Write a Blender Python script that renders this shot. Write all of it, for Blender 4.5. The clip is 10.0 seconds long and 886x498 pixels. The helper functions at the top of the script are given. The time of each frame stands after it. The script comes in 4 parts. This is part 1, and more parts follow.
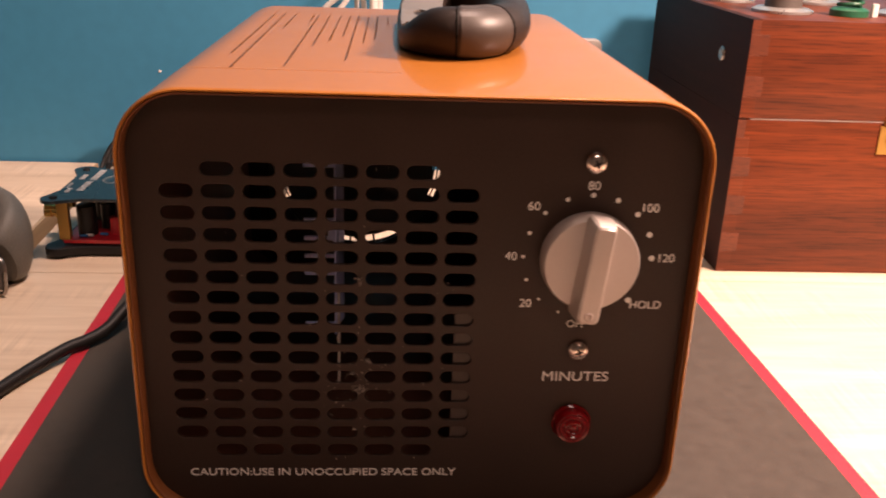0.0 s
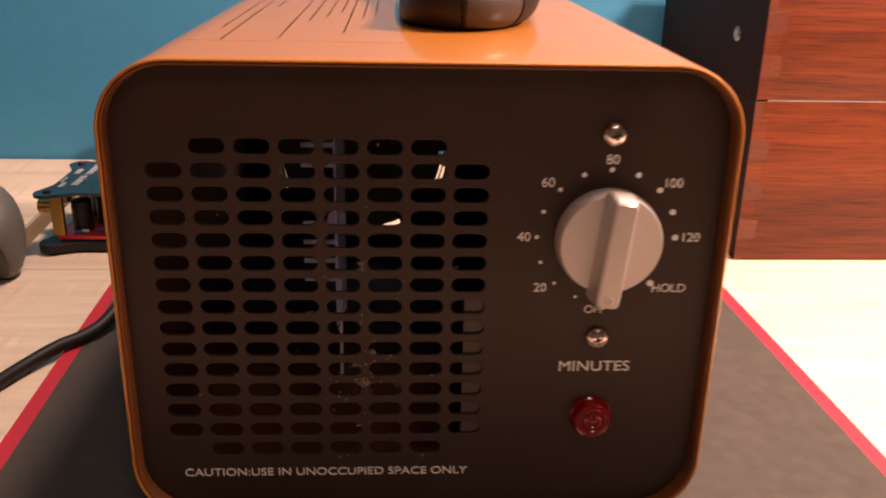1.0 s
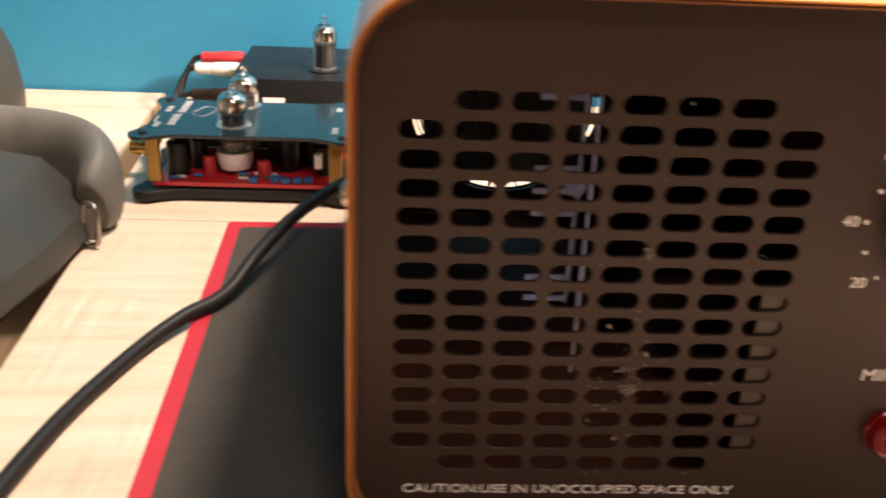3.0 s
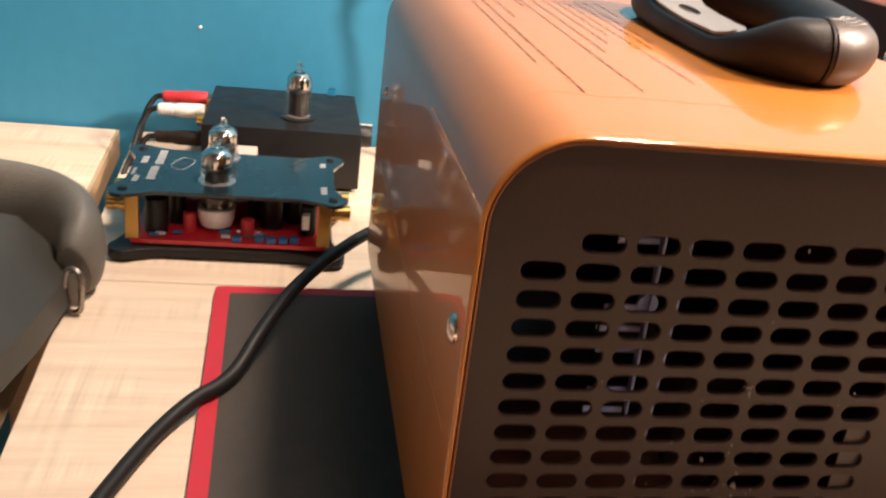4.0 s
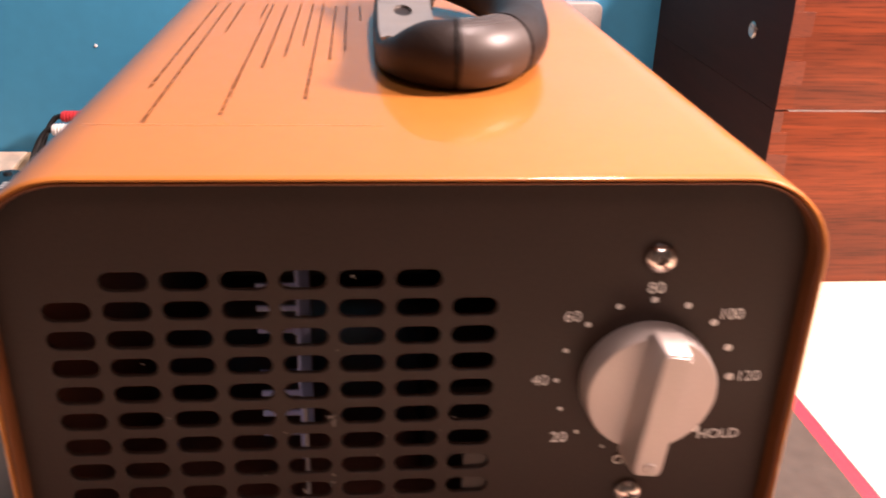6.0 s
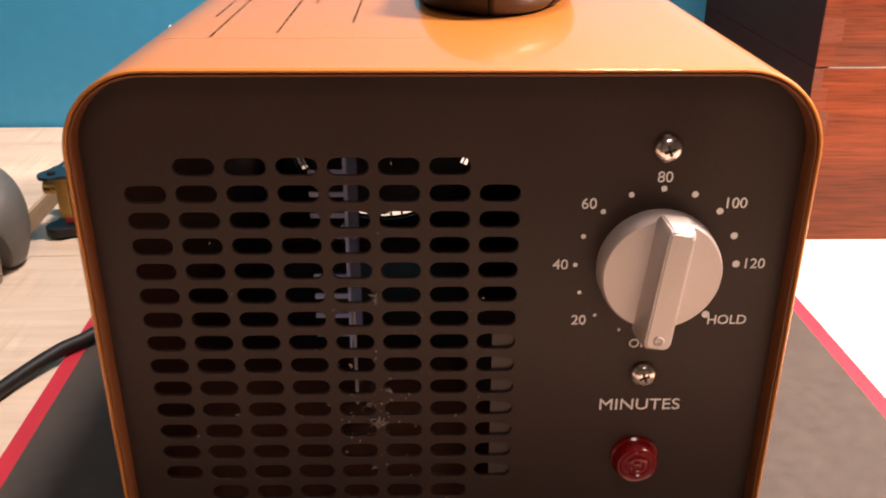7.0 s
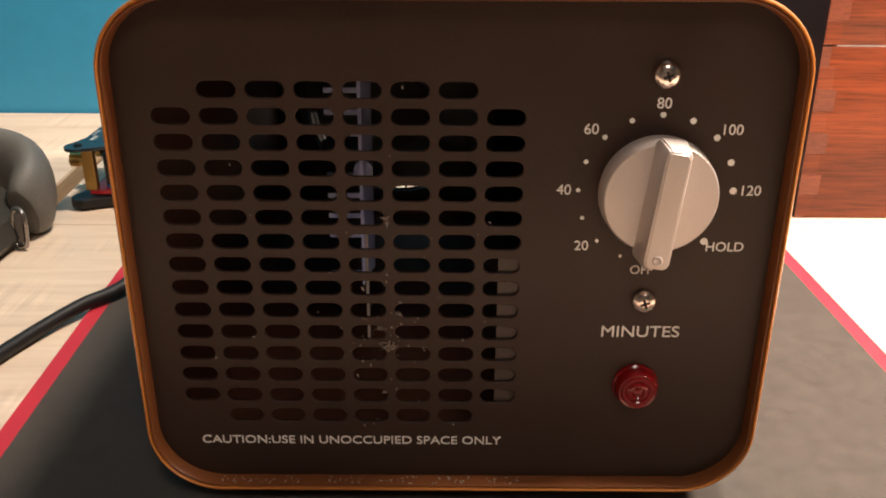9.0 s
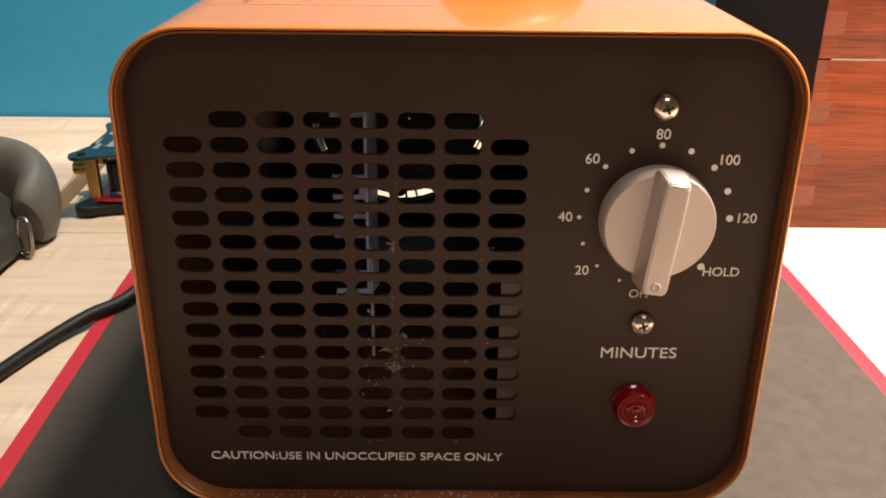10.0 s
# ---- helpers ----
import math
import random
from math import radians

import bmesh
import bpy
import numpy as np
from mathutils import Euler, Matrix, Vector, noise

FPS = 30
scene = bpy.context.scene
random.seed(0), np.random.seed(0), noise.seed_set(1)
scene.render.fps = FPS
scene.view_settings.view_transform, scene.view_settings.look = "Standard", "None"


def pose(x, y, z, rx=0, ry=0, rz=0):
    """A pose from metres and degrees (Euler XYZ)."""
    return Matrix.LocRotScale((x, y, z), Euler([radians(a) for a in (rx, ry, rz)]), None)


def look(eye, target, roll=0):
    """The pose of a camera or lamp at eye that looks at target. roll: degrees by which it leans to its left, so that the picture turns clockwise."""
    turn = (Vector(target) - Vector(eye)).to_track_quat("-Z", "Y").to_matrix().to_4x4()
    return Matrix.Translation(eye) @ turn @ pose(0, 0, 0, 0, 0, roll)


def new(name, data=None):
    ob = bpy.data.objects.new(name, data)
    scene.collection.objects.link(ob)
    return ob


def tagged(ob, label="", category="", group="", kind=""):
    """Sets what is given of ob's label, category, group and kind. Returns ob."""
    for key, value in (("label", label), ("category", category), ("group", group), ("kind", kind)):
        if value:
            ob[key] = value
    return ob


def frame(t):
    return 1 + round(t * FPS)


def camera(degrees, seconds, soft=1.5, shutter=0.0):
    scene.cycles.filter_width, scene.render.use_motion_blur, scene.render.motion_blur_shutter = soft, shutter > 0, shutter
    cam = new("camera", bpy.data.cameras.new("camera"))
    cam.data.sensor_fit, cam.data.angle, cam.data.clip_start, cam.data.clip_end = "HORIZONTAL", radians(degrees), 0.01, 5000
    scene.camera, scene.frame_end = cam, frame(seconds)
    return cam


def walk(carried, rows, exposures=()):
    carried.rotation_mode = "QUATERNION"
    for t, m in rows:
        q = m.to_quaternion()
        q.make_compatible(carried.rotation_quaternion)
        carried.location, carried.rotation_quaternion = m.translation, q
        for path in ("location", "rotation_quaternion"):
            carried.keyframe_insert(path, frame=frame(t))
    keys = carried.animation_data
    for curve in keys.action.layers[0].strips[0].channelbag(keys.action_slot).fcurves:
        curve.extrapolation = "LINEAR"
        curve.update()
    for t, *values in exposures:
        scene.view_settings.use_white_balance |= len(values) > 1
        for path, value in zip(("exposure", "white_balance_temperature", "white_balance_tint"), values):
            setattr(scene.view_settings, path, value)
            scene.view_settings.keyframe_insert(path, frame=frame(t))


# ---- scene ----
cam = camera(52.6, 10.0, soft=1.9, shutter=0.5)
PATH = [
    (0, (0.023, -0.296, 0.23), (0.147, 1.572, -0.473), 2.2),
    (0.5, (0.038, -0.307, 0.234), (0.155, 1.561, -0.472), 1.5),
    (1, (0.024, -0.278, 0.216), (0.133, 1.592, -0.484), 1.3),
    (1.5, (0.013, -0.239, 0.202), (0.111, 1.612, -0.551), 1.4),
    (2, (0.011, -0.213, 0.187), (0.123, 1.601, -0.648), 1.6),
    (2.5, (-0.003, -0.205, 0.188), (0.088, 1.611, -0.647), 1.4),
    (3, (-0.056, -0.216, 0.205), (0.061, 1.598, -0.63), 2.8),
    (3.2, (-0.076, -0.218, 0.206), (0.052, 1.595, -0.629), 3.5),
    (4.3, (-0.116, -0.178, 0.231), (0.289, 1.619, -0.548), 7.3),
    (4.5, (-0.119, -0.171, 0.23), (0.299, 1.624, -0.546), 7.0),
    (5, (-0.118, -0.147, 0.222), (0.299, 1.644, -0.563), 7.1),
    (5.5, (-0.064, -0.166, 0.237), (0.325, 1.627, -0.56), 6.2),
    (5.8, (-0.008, -0.186, 0.243), (0.254, 1.617, -0.582), 3.3),
    (6, (0.021, -0.194, 0.244), (0.203, 1.613, -0.593), 1.9),
    (6.2, (0.034, -0.201, 0.24), (0.177, 1.61, -0.597), 0.9),
    (7.3, (0.027, -0.239, 0.226), (0.052, 1.591, -0.582), 0.3),
    (7.5, (0.029, -0.24, 0.226), (0.056, 1.595, -0.568), 0.2),
    (8, (0.031, -0.241, 0.217), (0.05, 1.58, -0.609), -0.2),
    (8.5, (0.032, -0.242, 0.201), (0.042, 1.593, -0.595), 0.1),
    (9, (0.031, -0.255, 0.206), (0.029, 1.583, -0.582), 0.3),
    (9.5, (0.027, -0.254, 0.214), (0.049, 1.58, -0.585), 0.4),
    (10, (0.028, -0.258, 0.218), (0.037, 1.574, -0.584), 0.6),
]
EXPOSURE = [
    (0.0, -0.50, 7450, 37), (1.0, -0.42, 7350, 36), (1.5, 0.10, 6850, 29), (2.0, 0.52, 7050, 32), (2.5, 0.38, 6970, 30), (3.0, 0.55, 6500, 15),
    (4.3, 0.12, 6700, 19), (5.0, 0.07, 6660, 25), (5.5, 0.06, 6600, 30), (6.0, 0.0, 6500, 35), (6.2, 0.0, 6500, 34), (7.3, 0.07, 6270, 19), (8.0, 0.05, 6260, 15), (10.0, 0.04, 6260, 10),
]
walk(cam, [(t, look(eye, target, roll)) for t, eye, target, roll in PATH], EXPOSURE)

# ---- light ----
world = bpy.data.worlds.new("room_air")
scene.world = world
world.use_nodes = True
world.node_tree.nodes["Background"].inputs[0].default_value = (1.0, 0.85, 0.7, 1)
world.node_tree.nodes["Background"].inputs[1].default_value = 0.05


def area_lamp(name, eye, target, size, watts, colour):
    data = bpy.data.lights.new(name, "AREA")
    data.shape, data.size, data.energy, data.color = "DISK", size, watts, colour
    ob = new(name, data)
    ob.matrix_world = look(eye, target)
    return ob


area_lamp("desk_lamp_light", (0.53, 0.025, 0.54), (0.23, 0.03, 0.0), 0.14, 15.5, (1.0, 0.83, 0.66))
area_lamp("ceiling_lamp_light", (0.45, 0.24, 1.62), (0.0, 0.2, 0.0), 0.22, 33.0, (1.0, 0.85, 0.70))
# fill light added in front of the desk; no fixture goes with it
area_lamp("front_fill_light", (0.22, -1.05, 1.50), (0.0, 0.0, 0.1), 0.45, 9.0, (1.0, 0.85, 0.70))


# ---- materials ----
def material(name, colour, rough=0.5, metal=0.0, coat=0.0, bump=0.0, scale=80.0, vary=0.12, stretch=(1, 1, 1), coat_rough=0.08, spec=0.5, sheen=0.0):
    """A painted, moulded or cast surface: colour varied at two scales, fine relief."""
    mat = bpy.data.materials.new(name)
    mat.use_nodes = True
    nt = mat.node_tree
    bsdf = nt.nodes["Principled BSDF"]
    tc = nt.nodes.new("ShaderNodeTexCoord")
    mp = nt.nodes.new("ShaderNodeMapping")
    mp.inputs["Scale"].default_value = stretch
    nt.links.new(tc.outputs["Object"], mp.inputs["Vector"])
    big, fine = nt.nodes.new("ShaderNodeTexNoise"), nt.nodes.new("ShaderNodeTexNoise")
    big.inputs["Scale"].default_value, fine.inputs["Scale"].default_value = scale * 0.25, scale * 6
    big.inputs["Detail"].default_value, fine.inputs["Detail"].default_value = 5, 3
    for n in (big, fine):
        nt.links.new(mp.outputs["Vector"], n.inputs["Vector"])
    add = nt.nodes.new("ShaderNodeMath")
    add.operation = "ADD"
    nt.links.new(big.outputs["Fac"], add.inputs[0])
    nt.links.new(fine.outputs["Fac"], add.inputs[1])
    ramp = nt.nodes.new("ShaderNodeMapRange")
    ramp.inputs["From Min"].default_value, ramp.inputs["From Max"].default_value = 0.6, 1.4
    ramp.inputs["To Min"].default_value, ramp.inputs["To Max"].default_value = 1 - vary, 1 + vary
    nt.links.new(add.outputs[0], ramp.inputs["Value"])
    mul = nt.nodes.new("ShaderNodeVectorMath")
    mul.operation = "SCALE"
    mul.inputs[0].default_value = colour
    nt.links.new(ramp.outputs["Result"], mul.inputs["Scale"])
    nt.links.new(mul.outputs["Vector"], bsdf.inputs["Base Color"])
    rr = nt.nodes.new("ShaderNodeMapRange")
    rr.inputs["From Min"].default_value, rr.inputs["From Max"].default_value = 0.3, 0.7
    rr.inputs["To Min"].default_value, rr.inputs["To Max"].default_value = max(rough - 0.06, 0.02), min(rough + 0.06, 1)
    nt.links.new(big.outputs["Fac"], rr.inputs["Value"])
    nt.links.new(rr.outputs["Result"], bsdf.inputs["Roughness"])
    bsdf.inputs["Metallic"].default_value = metal
    bsdf.inputs["Coat Weight"].default_value = coat
    bsdf.inputs["Coat Roughness"].default_value = coat_rough
    bsdf.inputs["Specular IOR Level"].default_value = spec
    bsdf.inputs["Sheen Weight"].default_value = sheen
    if bump:
        bp = nt.nodes.new("ShaderNodeBump")
        bp.inputs["Strength"].default_value, bp.inputs["Distance"].default_value = bump, 0.0004
        nt.links.new(fine.outputs["Fac"], bp.inputs["Height"])
        nt.links.new(bp.outputs["Normal"], bsdf.inputs["Normal"])
    return mat


def wood(name, light, dark, along, grain, rough, coat=0.0, figure=0.5, cross=0.0, fleck=0.0, spec=0.5):
    """Wood or wood-print board. along: stretch per axis (small along the grain)."""
    mat = bpy.data.materials.new(name)
    mat.use_nodes = True
    nt = mat.node_tree
    bsdf = nt.nodes["Principled BSDF"]
    tc = nt.nodes.new("ShaderNodeTexCoord")
    mp = nt.nodes.new("ShaderNodeMapping")
    mp.inputs["Scale"].default_value = along
    nt.links.new(tc.outputs["Object"], mp.inputs["Vector"])
    streak, pore, patch = (nt.nodes.new("ShaderNodeTexNoise") for _ in range(3))
    streak.inputs["Scale"].default_value, pore.inputs["Scale"].default_value, patch.inputs["Scale"].default_value = grain, grain * 7, grain * 0.22
    streak.inputs["Detail"].default_value, pore.inputs["Detail"].default_value = 8, 4
    streak.inputs["Distortion"].default_value = 1.2
    for n in (streak, pore, patch):
        nt.links.new(mp.outputs["Vector"], n.inputs["Vector"])
    m1 = nt.nodes.new("ShaderNodeMix")
    m1.inputs["Factor"].default_value = 0.3
    nt.links.new(streak.outputs["Fac"], m1.inputs["A"])
    nt.links.new(pore.outputs["Fac"], m1.inputs["B"])
    m2 = nt.nodes.new("ShaderNodeMix")
    m2.inputs["Factor"].default_value = 0.35
    nt.links.new(m1.outputs["Result"], m2.inputs["A"])
    nt.links.new(patch.outputs["Fac"], m2.inputs["B"])
    ramp = nt.nodes.new("ShaderNodeValToRGB")
    ramp.color_ramp.elements[0].position, ramp.color_ramp.elements[1].position = 0.5 - 0.16 * (1.2 - figure), 0.5 + 0.16 * (1.2 - figure)
    ramp.color_ramp.elements[0].color, ramp.color_ramp.elements[1].color = (*dark, 1), (*light, 1)
    nt.links.new(m2.outputs["Result"], ramp.inputs["Fac"])
    last = ramp.outputs["Color"]
    if cross:
        wv = nt.nodes.new("ShaderNodeTexNoise")
        wv.inputs["Scale"].default_value = 90
        wv.inputs["Detail"].default_value = 4
        mq = nt.nodes.new("ShaderNodeMapping")
        mq.inputs["Scale"].default_value = (3.0, 0.12, 1)
        nt.links.new(tc.outputs["Object"], mq.inputs["Vector"])
        nt.links.new(mq.outputs["Vector"], wv.inputs["Vector"])
        mr = nt.nodes.new("ShaderNodeMapRange")
        mr.inputs["From Min"].default_value, mr.inputs["From Max"].default_value = 0.35, 0.65
        mr.inputs["To Min"].default_value, mr.inputs["To Max"].default_value = 1 - cross, 1 + cross
        nt.links.new(wv.outputs["Fac"], mr.inputs["Value"])
        where = nt.nodes.new("ShaderNodeTexNoise")
        where.inputs["Scale"].default_value, where.inputs["Detail"].default_value = 22, 3
        nt.links.new(tc.outputs["Object"], where.inputs["Vector"])
        gate = nt.nodes.new("ShaderNodeMapRange")
        gate.inputs["From Min"].default_value, gate.inputs["From Max"].default_value = 0.48, 0.62
        nt.links.new(where.outputs["Fac"], gate.inputs["Value"])
        pick = nt.nodes.new("ShaderNodeMix")
        pick.inputs["A"].default_value = 1.0
        nt.links.new(gate.outputs["Result"], pick.inputs["Factor"])
        nt.links.new(mr.outputs["Result"], pick.inputs["B"])
        vm = nt.nodes.new("ShaderNodeVectorMath")
        vm.operation = "SCALE"
        nt.links.new(last, vm.inputs[0])
        nt.links.new(pick.outputs["Result"], vm.inputs["Scale"])
        last = vm.outputs["Vector"]
    if fleck:
        # short dark pores lying along the grain
        fl = nt.nodes.new("ShaderNodeTexNoise")
        fl.inputs["Scale"].default_value, fl.inputs["Detail"].default_value = grain * 12, 2
        nt.links.new(mp.outputs["Vector"], fl.inputs["Vector"])
        fr = nt.nodes.new("ShaderNodeMapRange")
        fr.inputs["From Min"].default_value, fr.inputs["From Max"].default_value = 0.36, 0.50
        fr.inputs["To Min"].default_value, fr.inputs["To Max"].default_value = 1 - fleck, 1.0
        nt.links.new(fl.outputs["Fac"], fr.inputs["Value"])
        fm = nt.nodes.new("ShaderNodeVectorMath")
        fm.operation = "SCALE"
        nt.links.new(last, fm.inputs[0])
        nt.links.new(fr.outputs["Result"], fm.inputs["Scale"])
        last = fm.outputs["Vector"]
    nt.links.new(last, bsdf.inputs["Base Color"])
    bsdf.inputs["Roughness"].default_value = rough
    bsdf.inputs["Specular IOR Level"].default_value = spec
    bsdf.inputs["Coat Weight"].default_value = coat
    bsdf.inputs["Coat Roughness"].default_value = 0.2
    bp = nt.nodes.new("ShaderNodeBump")
    bp.inputs["Strength"].default_value, bp.inputs["Distance"].default_value = 0.35, 0.0004
    nt.links.new(m1.outputs["Result"], bp.inputs["Height"])
    nt.links.new(bp.outputs["Normal"], bsdf.inputs["Normal"])
    return mat


def glass(name, tint=(1, 1, 1), rough=0.0):
    mat = bpy.data.materials.new(name)
    mat.use_nodes = True
    b = mat.node_tree.nodes["Principled BSDF"]
    b.inputs["Base Color"].default_value = (*tint, 1)
    b.inputs["Roughness"].default_value = rough
    b.inputs["Transmission Weight"].default_value = 1.0
    b.inputs["IOR"].default_value = 1.45
    return mat


ORANGE = material("orange_enamel", (0.43, 0.150, 0.028), 0.38, coat=0.55, scale=30, vary=0.05, bump=0.015, coat_rough=0.035, spec=0.22)
PANEL = material("black_panel", (0.0290, 0.0146, 0.0099), 0.44, bump=0.10, scale=150, vary=0.22, spec=0.31)
SLOT_SHADE = material("screw_slot_shade", (0.035, 0.026, 0.022), 0.6, metal=0.3)
GROOVE_SHADE = material("groove_shade_black", (0.004, 0.0035, 0.003), 0.9, spec=0.1)
INNER = material("dark_plastic", (0.085, 0.069, 0.060), 0.5)
PLATE = material("primed_plate", (0.046, 0.030, 0.024), 0.5)
BROWN_RING = material("brown_edge_lining", (0.150, 0.048, 0.014), 0.42, vary=0.12, spec=0.3)
PRINT = material("white_print", (0.80, 0.76, 0.72), 0.6)
PRINT_DARK = material("dark_print", (0.24, 0.105, 0.050), 0.6)
SILVER = material("silver_plastic", (0.55, 0.475, 0.44), 0.38, metal=0.3, bump=0.10, scale=300, vary=0.05)
CHROME = material("polished_steel", (0.74, 0.64, 0.59), 0.24, metal=1.0)
# bare metal; the blue it reflects is put into the base colour
BLUE_SHEEN = material("blue_sheen_metal", (0.54, 0.60, 1.0), 0.40, metal=0.0)
INNER_SHADE = material("inner_shade_red", (0.15, 0.056, 0.034), 0.5)
RED_LENS = material("red_lens", (0.16, 0.003, 0.004), 0.18, coat=0.2, spec=0.4)
SLEEVE = material("satin_sleeve", (0.050, 0.034, 0.027), 0.46, metal=0.0, bump=0.12, scale=260)
RUBBER = material("black_rubber", (0.024, 0.016, 0.013), 0.48, bump=0.25, scale=260, vary=0.2, spec=0.2)
CABLE = material("black_cable", (0.012, 0.0105, 0.010), 0.52, spec=0.3)
GREY_METAL = material("grey_bracket", (0.25, 0.22, 0.20), 0.45, metal=0.5, bump=0.2, scale=200)
TEAL = material("teal_paint", (0.030, 0.250, 0.430), 0.55, bump=0.10, scale=14, vary=0.07)
UNSEEN_WALL = material("unseen_wall_beige", (0.24, 0.20, 0.165), 0.85, scale=8)
MAT_CLOTH = material("black_cloth", (0.062, 0.052, 0.044), 0.60, bump=0.4, scale=700, vary=0.25, sheen=0.12, spec=0.08)
MAT_EDGE = material("red_edging", (0.50, 0.018, 0.035), 0.6, bump=0.6, scale=500, vary=0.15)
BLACK_BOARD = material("black_solder_mask", (0.010, 0.022, 0.030), 0.26, coat=0.25, scale=60, vary=0.2)
RED_BOARD = material("red_solder_mask", (0.62, 0.018, 0.028), 0.3, coat=0.3)
DARK_STEEL = material("dark_steel", (0.30, 0.27, 0.25), 0.25, metal=0.9)
SATIN = material("satin_steel", (0.52, 0.50, 0.48), 0.30, metal=0.75, bump=0.1, scale=200)
GOLD = material("gold_plating", (0.85, 0.52, 0.16), 0.22, metal=1.0)
BRASS = material("brass", (0.55, 0.33, 0.10), 0.40, metal=0.9, bump=0.1, scale=200)
BLACK_METAL = material("black_anodised", (0.010, 0.0095, 0.010), 0.42, bump=0.1, scale=300, spec=0.3)
WHITE_PLASTIC = material("white_plastic", (0.74, 0.70, 0.66), 0.4)
RED_PLASTIC = material("red_plastic", (0.50, 0.035, 0.04), 0.4)
BLUE_PLASTIC = material("blue_plastic", (0.02, 0.13, 0.35), 0.4)
CERAMIC = material("white_ceramic", (0.68, 0.62, 0.62), 0.35)
TUBE_GLASS = glass("tube_glass")
GETTER = material("silver_getter", (0.75, 0.72, 0.68), 0.10, metal=1.0)
TUBE_PLATE = material("grey_anode", (0.045, 0.038, 0.034), 0.4, metal=0.4)
LEATHER = material("grey_leather", (0.125, 0.116, 0.100), 0.55, bump=0.5, scale=160, vary=0.25)
SHELL = material("dark_shell", (0.044, 0.042, 0.036), 0.42, bump=0.08, scale=120, spec=0.3)
GREEN = material("green_plastic", (0.01, 0.10, 0.05), 0.4)
PRINT_GREY = material("grey_print", (0.40, 0.41, 0.41), 0.6)
FILM = material("clear_film_edge", (0.60, 0.30, 0.14), 0.3)
SOCKET = material("grey_plastic", (0.34, 0.305, 0.28), 0.4)
DUST = material("dust", (0.27, 0.22, 0.19), 0.9)
OAK = wood("pale_oak_laminate", (0.80, 0.65, 0.50), (0.56, 0.42, 0.30), (0.20, 2.4, 1), 22, 0.42, figure=0.1, cross=0.13)
OAK_EDGE = wood("oak_edge_band", (0.50, 0.36, 0.22), (0.36, 0.24, 0.14), (1, 0.3, 5), 30, 0.5, figure=0.3)
PADAUK = wood("red_lacquered_wood", (0.195, 0.040, 0.011), (0.070, 0.014, 0.005), (0.10, 1, 2.6), 36, 0.42, coat=0.08, figure=0.38, fleck=0.35, spec=0.3)
PADAUK_END = wood("red_end_grain", (0.150, 0.030, 0.009), (0.075, 0.015, 0.005), (0.5, 1, 2.6), 36, 0.45, coat=0.12, figure=0.1, fleck=0.3)
SHADED_WOOD = wood("shaded_red_wood", (0.036, 0.012, 0.009), (0.018, 0.0075, 0.006), (1, 0.4, 4), 20, 0.6, figure=0.2, spec=0.12)


# ---- mesh tools ----
def at(x=(0.0, 1.0, 0.0), y=(0.0, 1.0, 0.0), z=1.0):
    """Moves and scales along each axis: (old origin, scale, new origin)."""
    return Matrix(((x[1], 0, 0, x[2] - x[0] * x[1]), (0, y[1], 0, y[2] - y[0] * y[1]), (0, 0, z, 0), (0, 0, 0, 1)))


SET = [Matrix.Identity(4)]


def thing(name, base, label, category, group="", kind=""):
    ob = new(name)
    ob.empty_display_size = 0.01
    ob.location = SET[0] @ Vector(base)
    return tagged(ob, label, category, group, kind)


def finish(bm, smooth):
    bmesh.ops.recalc_face_normals(bm, faces=bm.faces)
    for f in bm.faces:
        f.smooth = smooth


def part(name, bm, mat, parent=None, label="", smooth=False):
    """Links a bmesh, in world coordinates, as one mesh under a thing or a part."""
    if isinstance(bm, bmesh.types.BMesh):
        finish(bm, smooth)
        me = bpy.data.meshes.new(name)
        bm.to_mesh(me)
        bm.free()
    else:
        me = bm
    me.transform(SET[0])
    if smooth and len(me.polygons):
        me.set_sharp_from_angle(angle=radians(40))
    me.materials.clear()
    me.materials.append(mat)
    ob = new(name, me)
    if parent is not None:
        ob.parent = parent
        if parent.type == "EMPTY":
            ob.matrix_parent_inverse = Matrix.Translation(-parent.location)
    if label:
        ob["label"] = label
    return ob


def box(x0, x1, y0, y1, z0, z1, r=0.0, seg=2, turn=0.0):
    bm = bmesh.new()
    bmesh.ops.create_cube(bm, size=1)
    c = Vector(((x0 + x1) / 2, (y0 + y1) / 2, (z0 + z1) / 2))
    bmesh.ops.scale(bm, vec=(x1 - x0, y1 - y0, z1 - z0), verts=bm.verts)
    if r:
        bmesh.ops.bevel(bm, geom=list(bm.edges), offset=r, segments=seg, profile=0.6, affect="EDGES")
    if turn:
        bmesh.ops.rotate(bm, verts=bm.verts, matrix=Matrix.Rotation(radians(turn), 3, "Z"))
    bmesh.ops.translate(bm, vec=c, verts=bm.verts)
    return bm


def lathe(profile, m, seg=24):
    """Turns a profile of (radius, height) round z and sets it at the pose m."""
    bm = bmesh.new()
    rings = []
    for r, h in profile:
        if r < 1e-6:
            rings.append([bm.verts.new((0, 0, h))])
        else:
            rings.append([bm.verts.new((r * math.cos(2 * math.pi * i / seg), r * math.sin(2 * math.pi * i / seg), h)) for i in range(seg)])
    for a, b in zip(rings, rings[1:]):
        for i in range(seg):
            j = (i + 1) % seg
            vs = [a[i % len(a)], a[j % len(a)], b[j % len(b)], b[i % len(b)]]
            vs = list(dict.fromkeys(vs))
            if len(vs) > 2:
                bm.faces.new(vs)
    for ring in (rings[0], rings[-1]):
        if len(ring) > 2:
            bm.faces.new(ring)
    bmesh.ops.transform(bm, matrix=m, verts=bm.verts)
    return bm


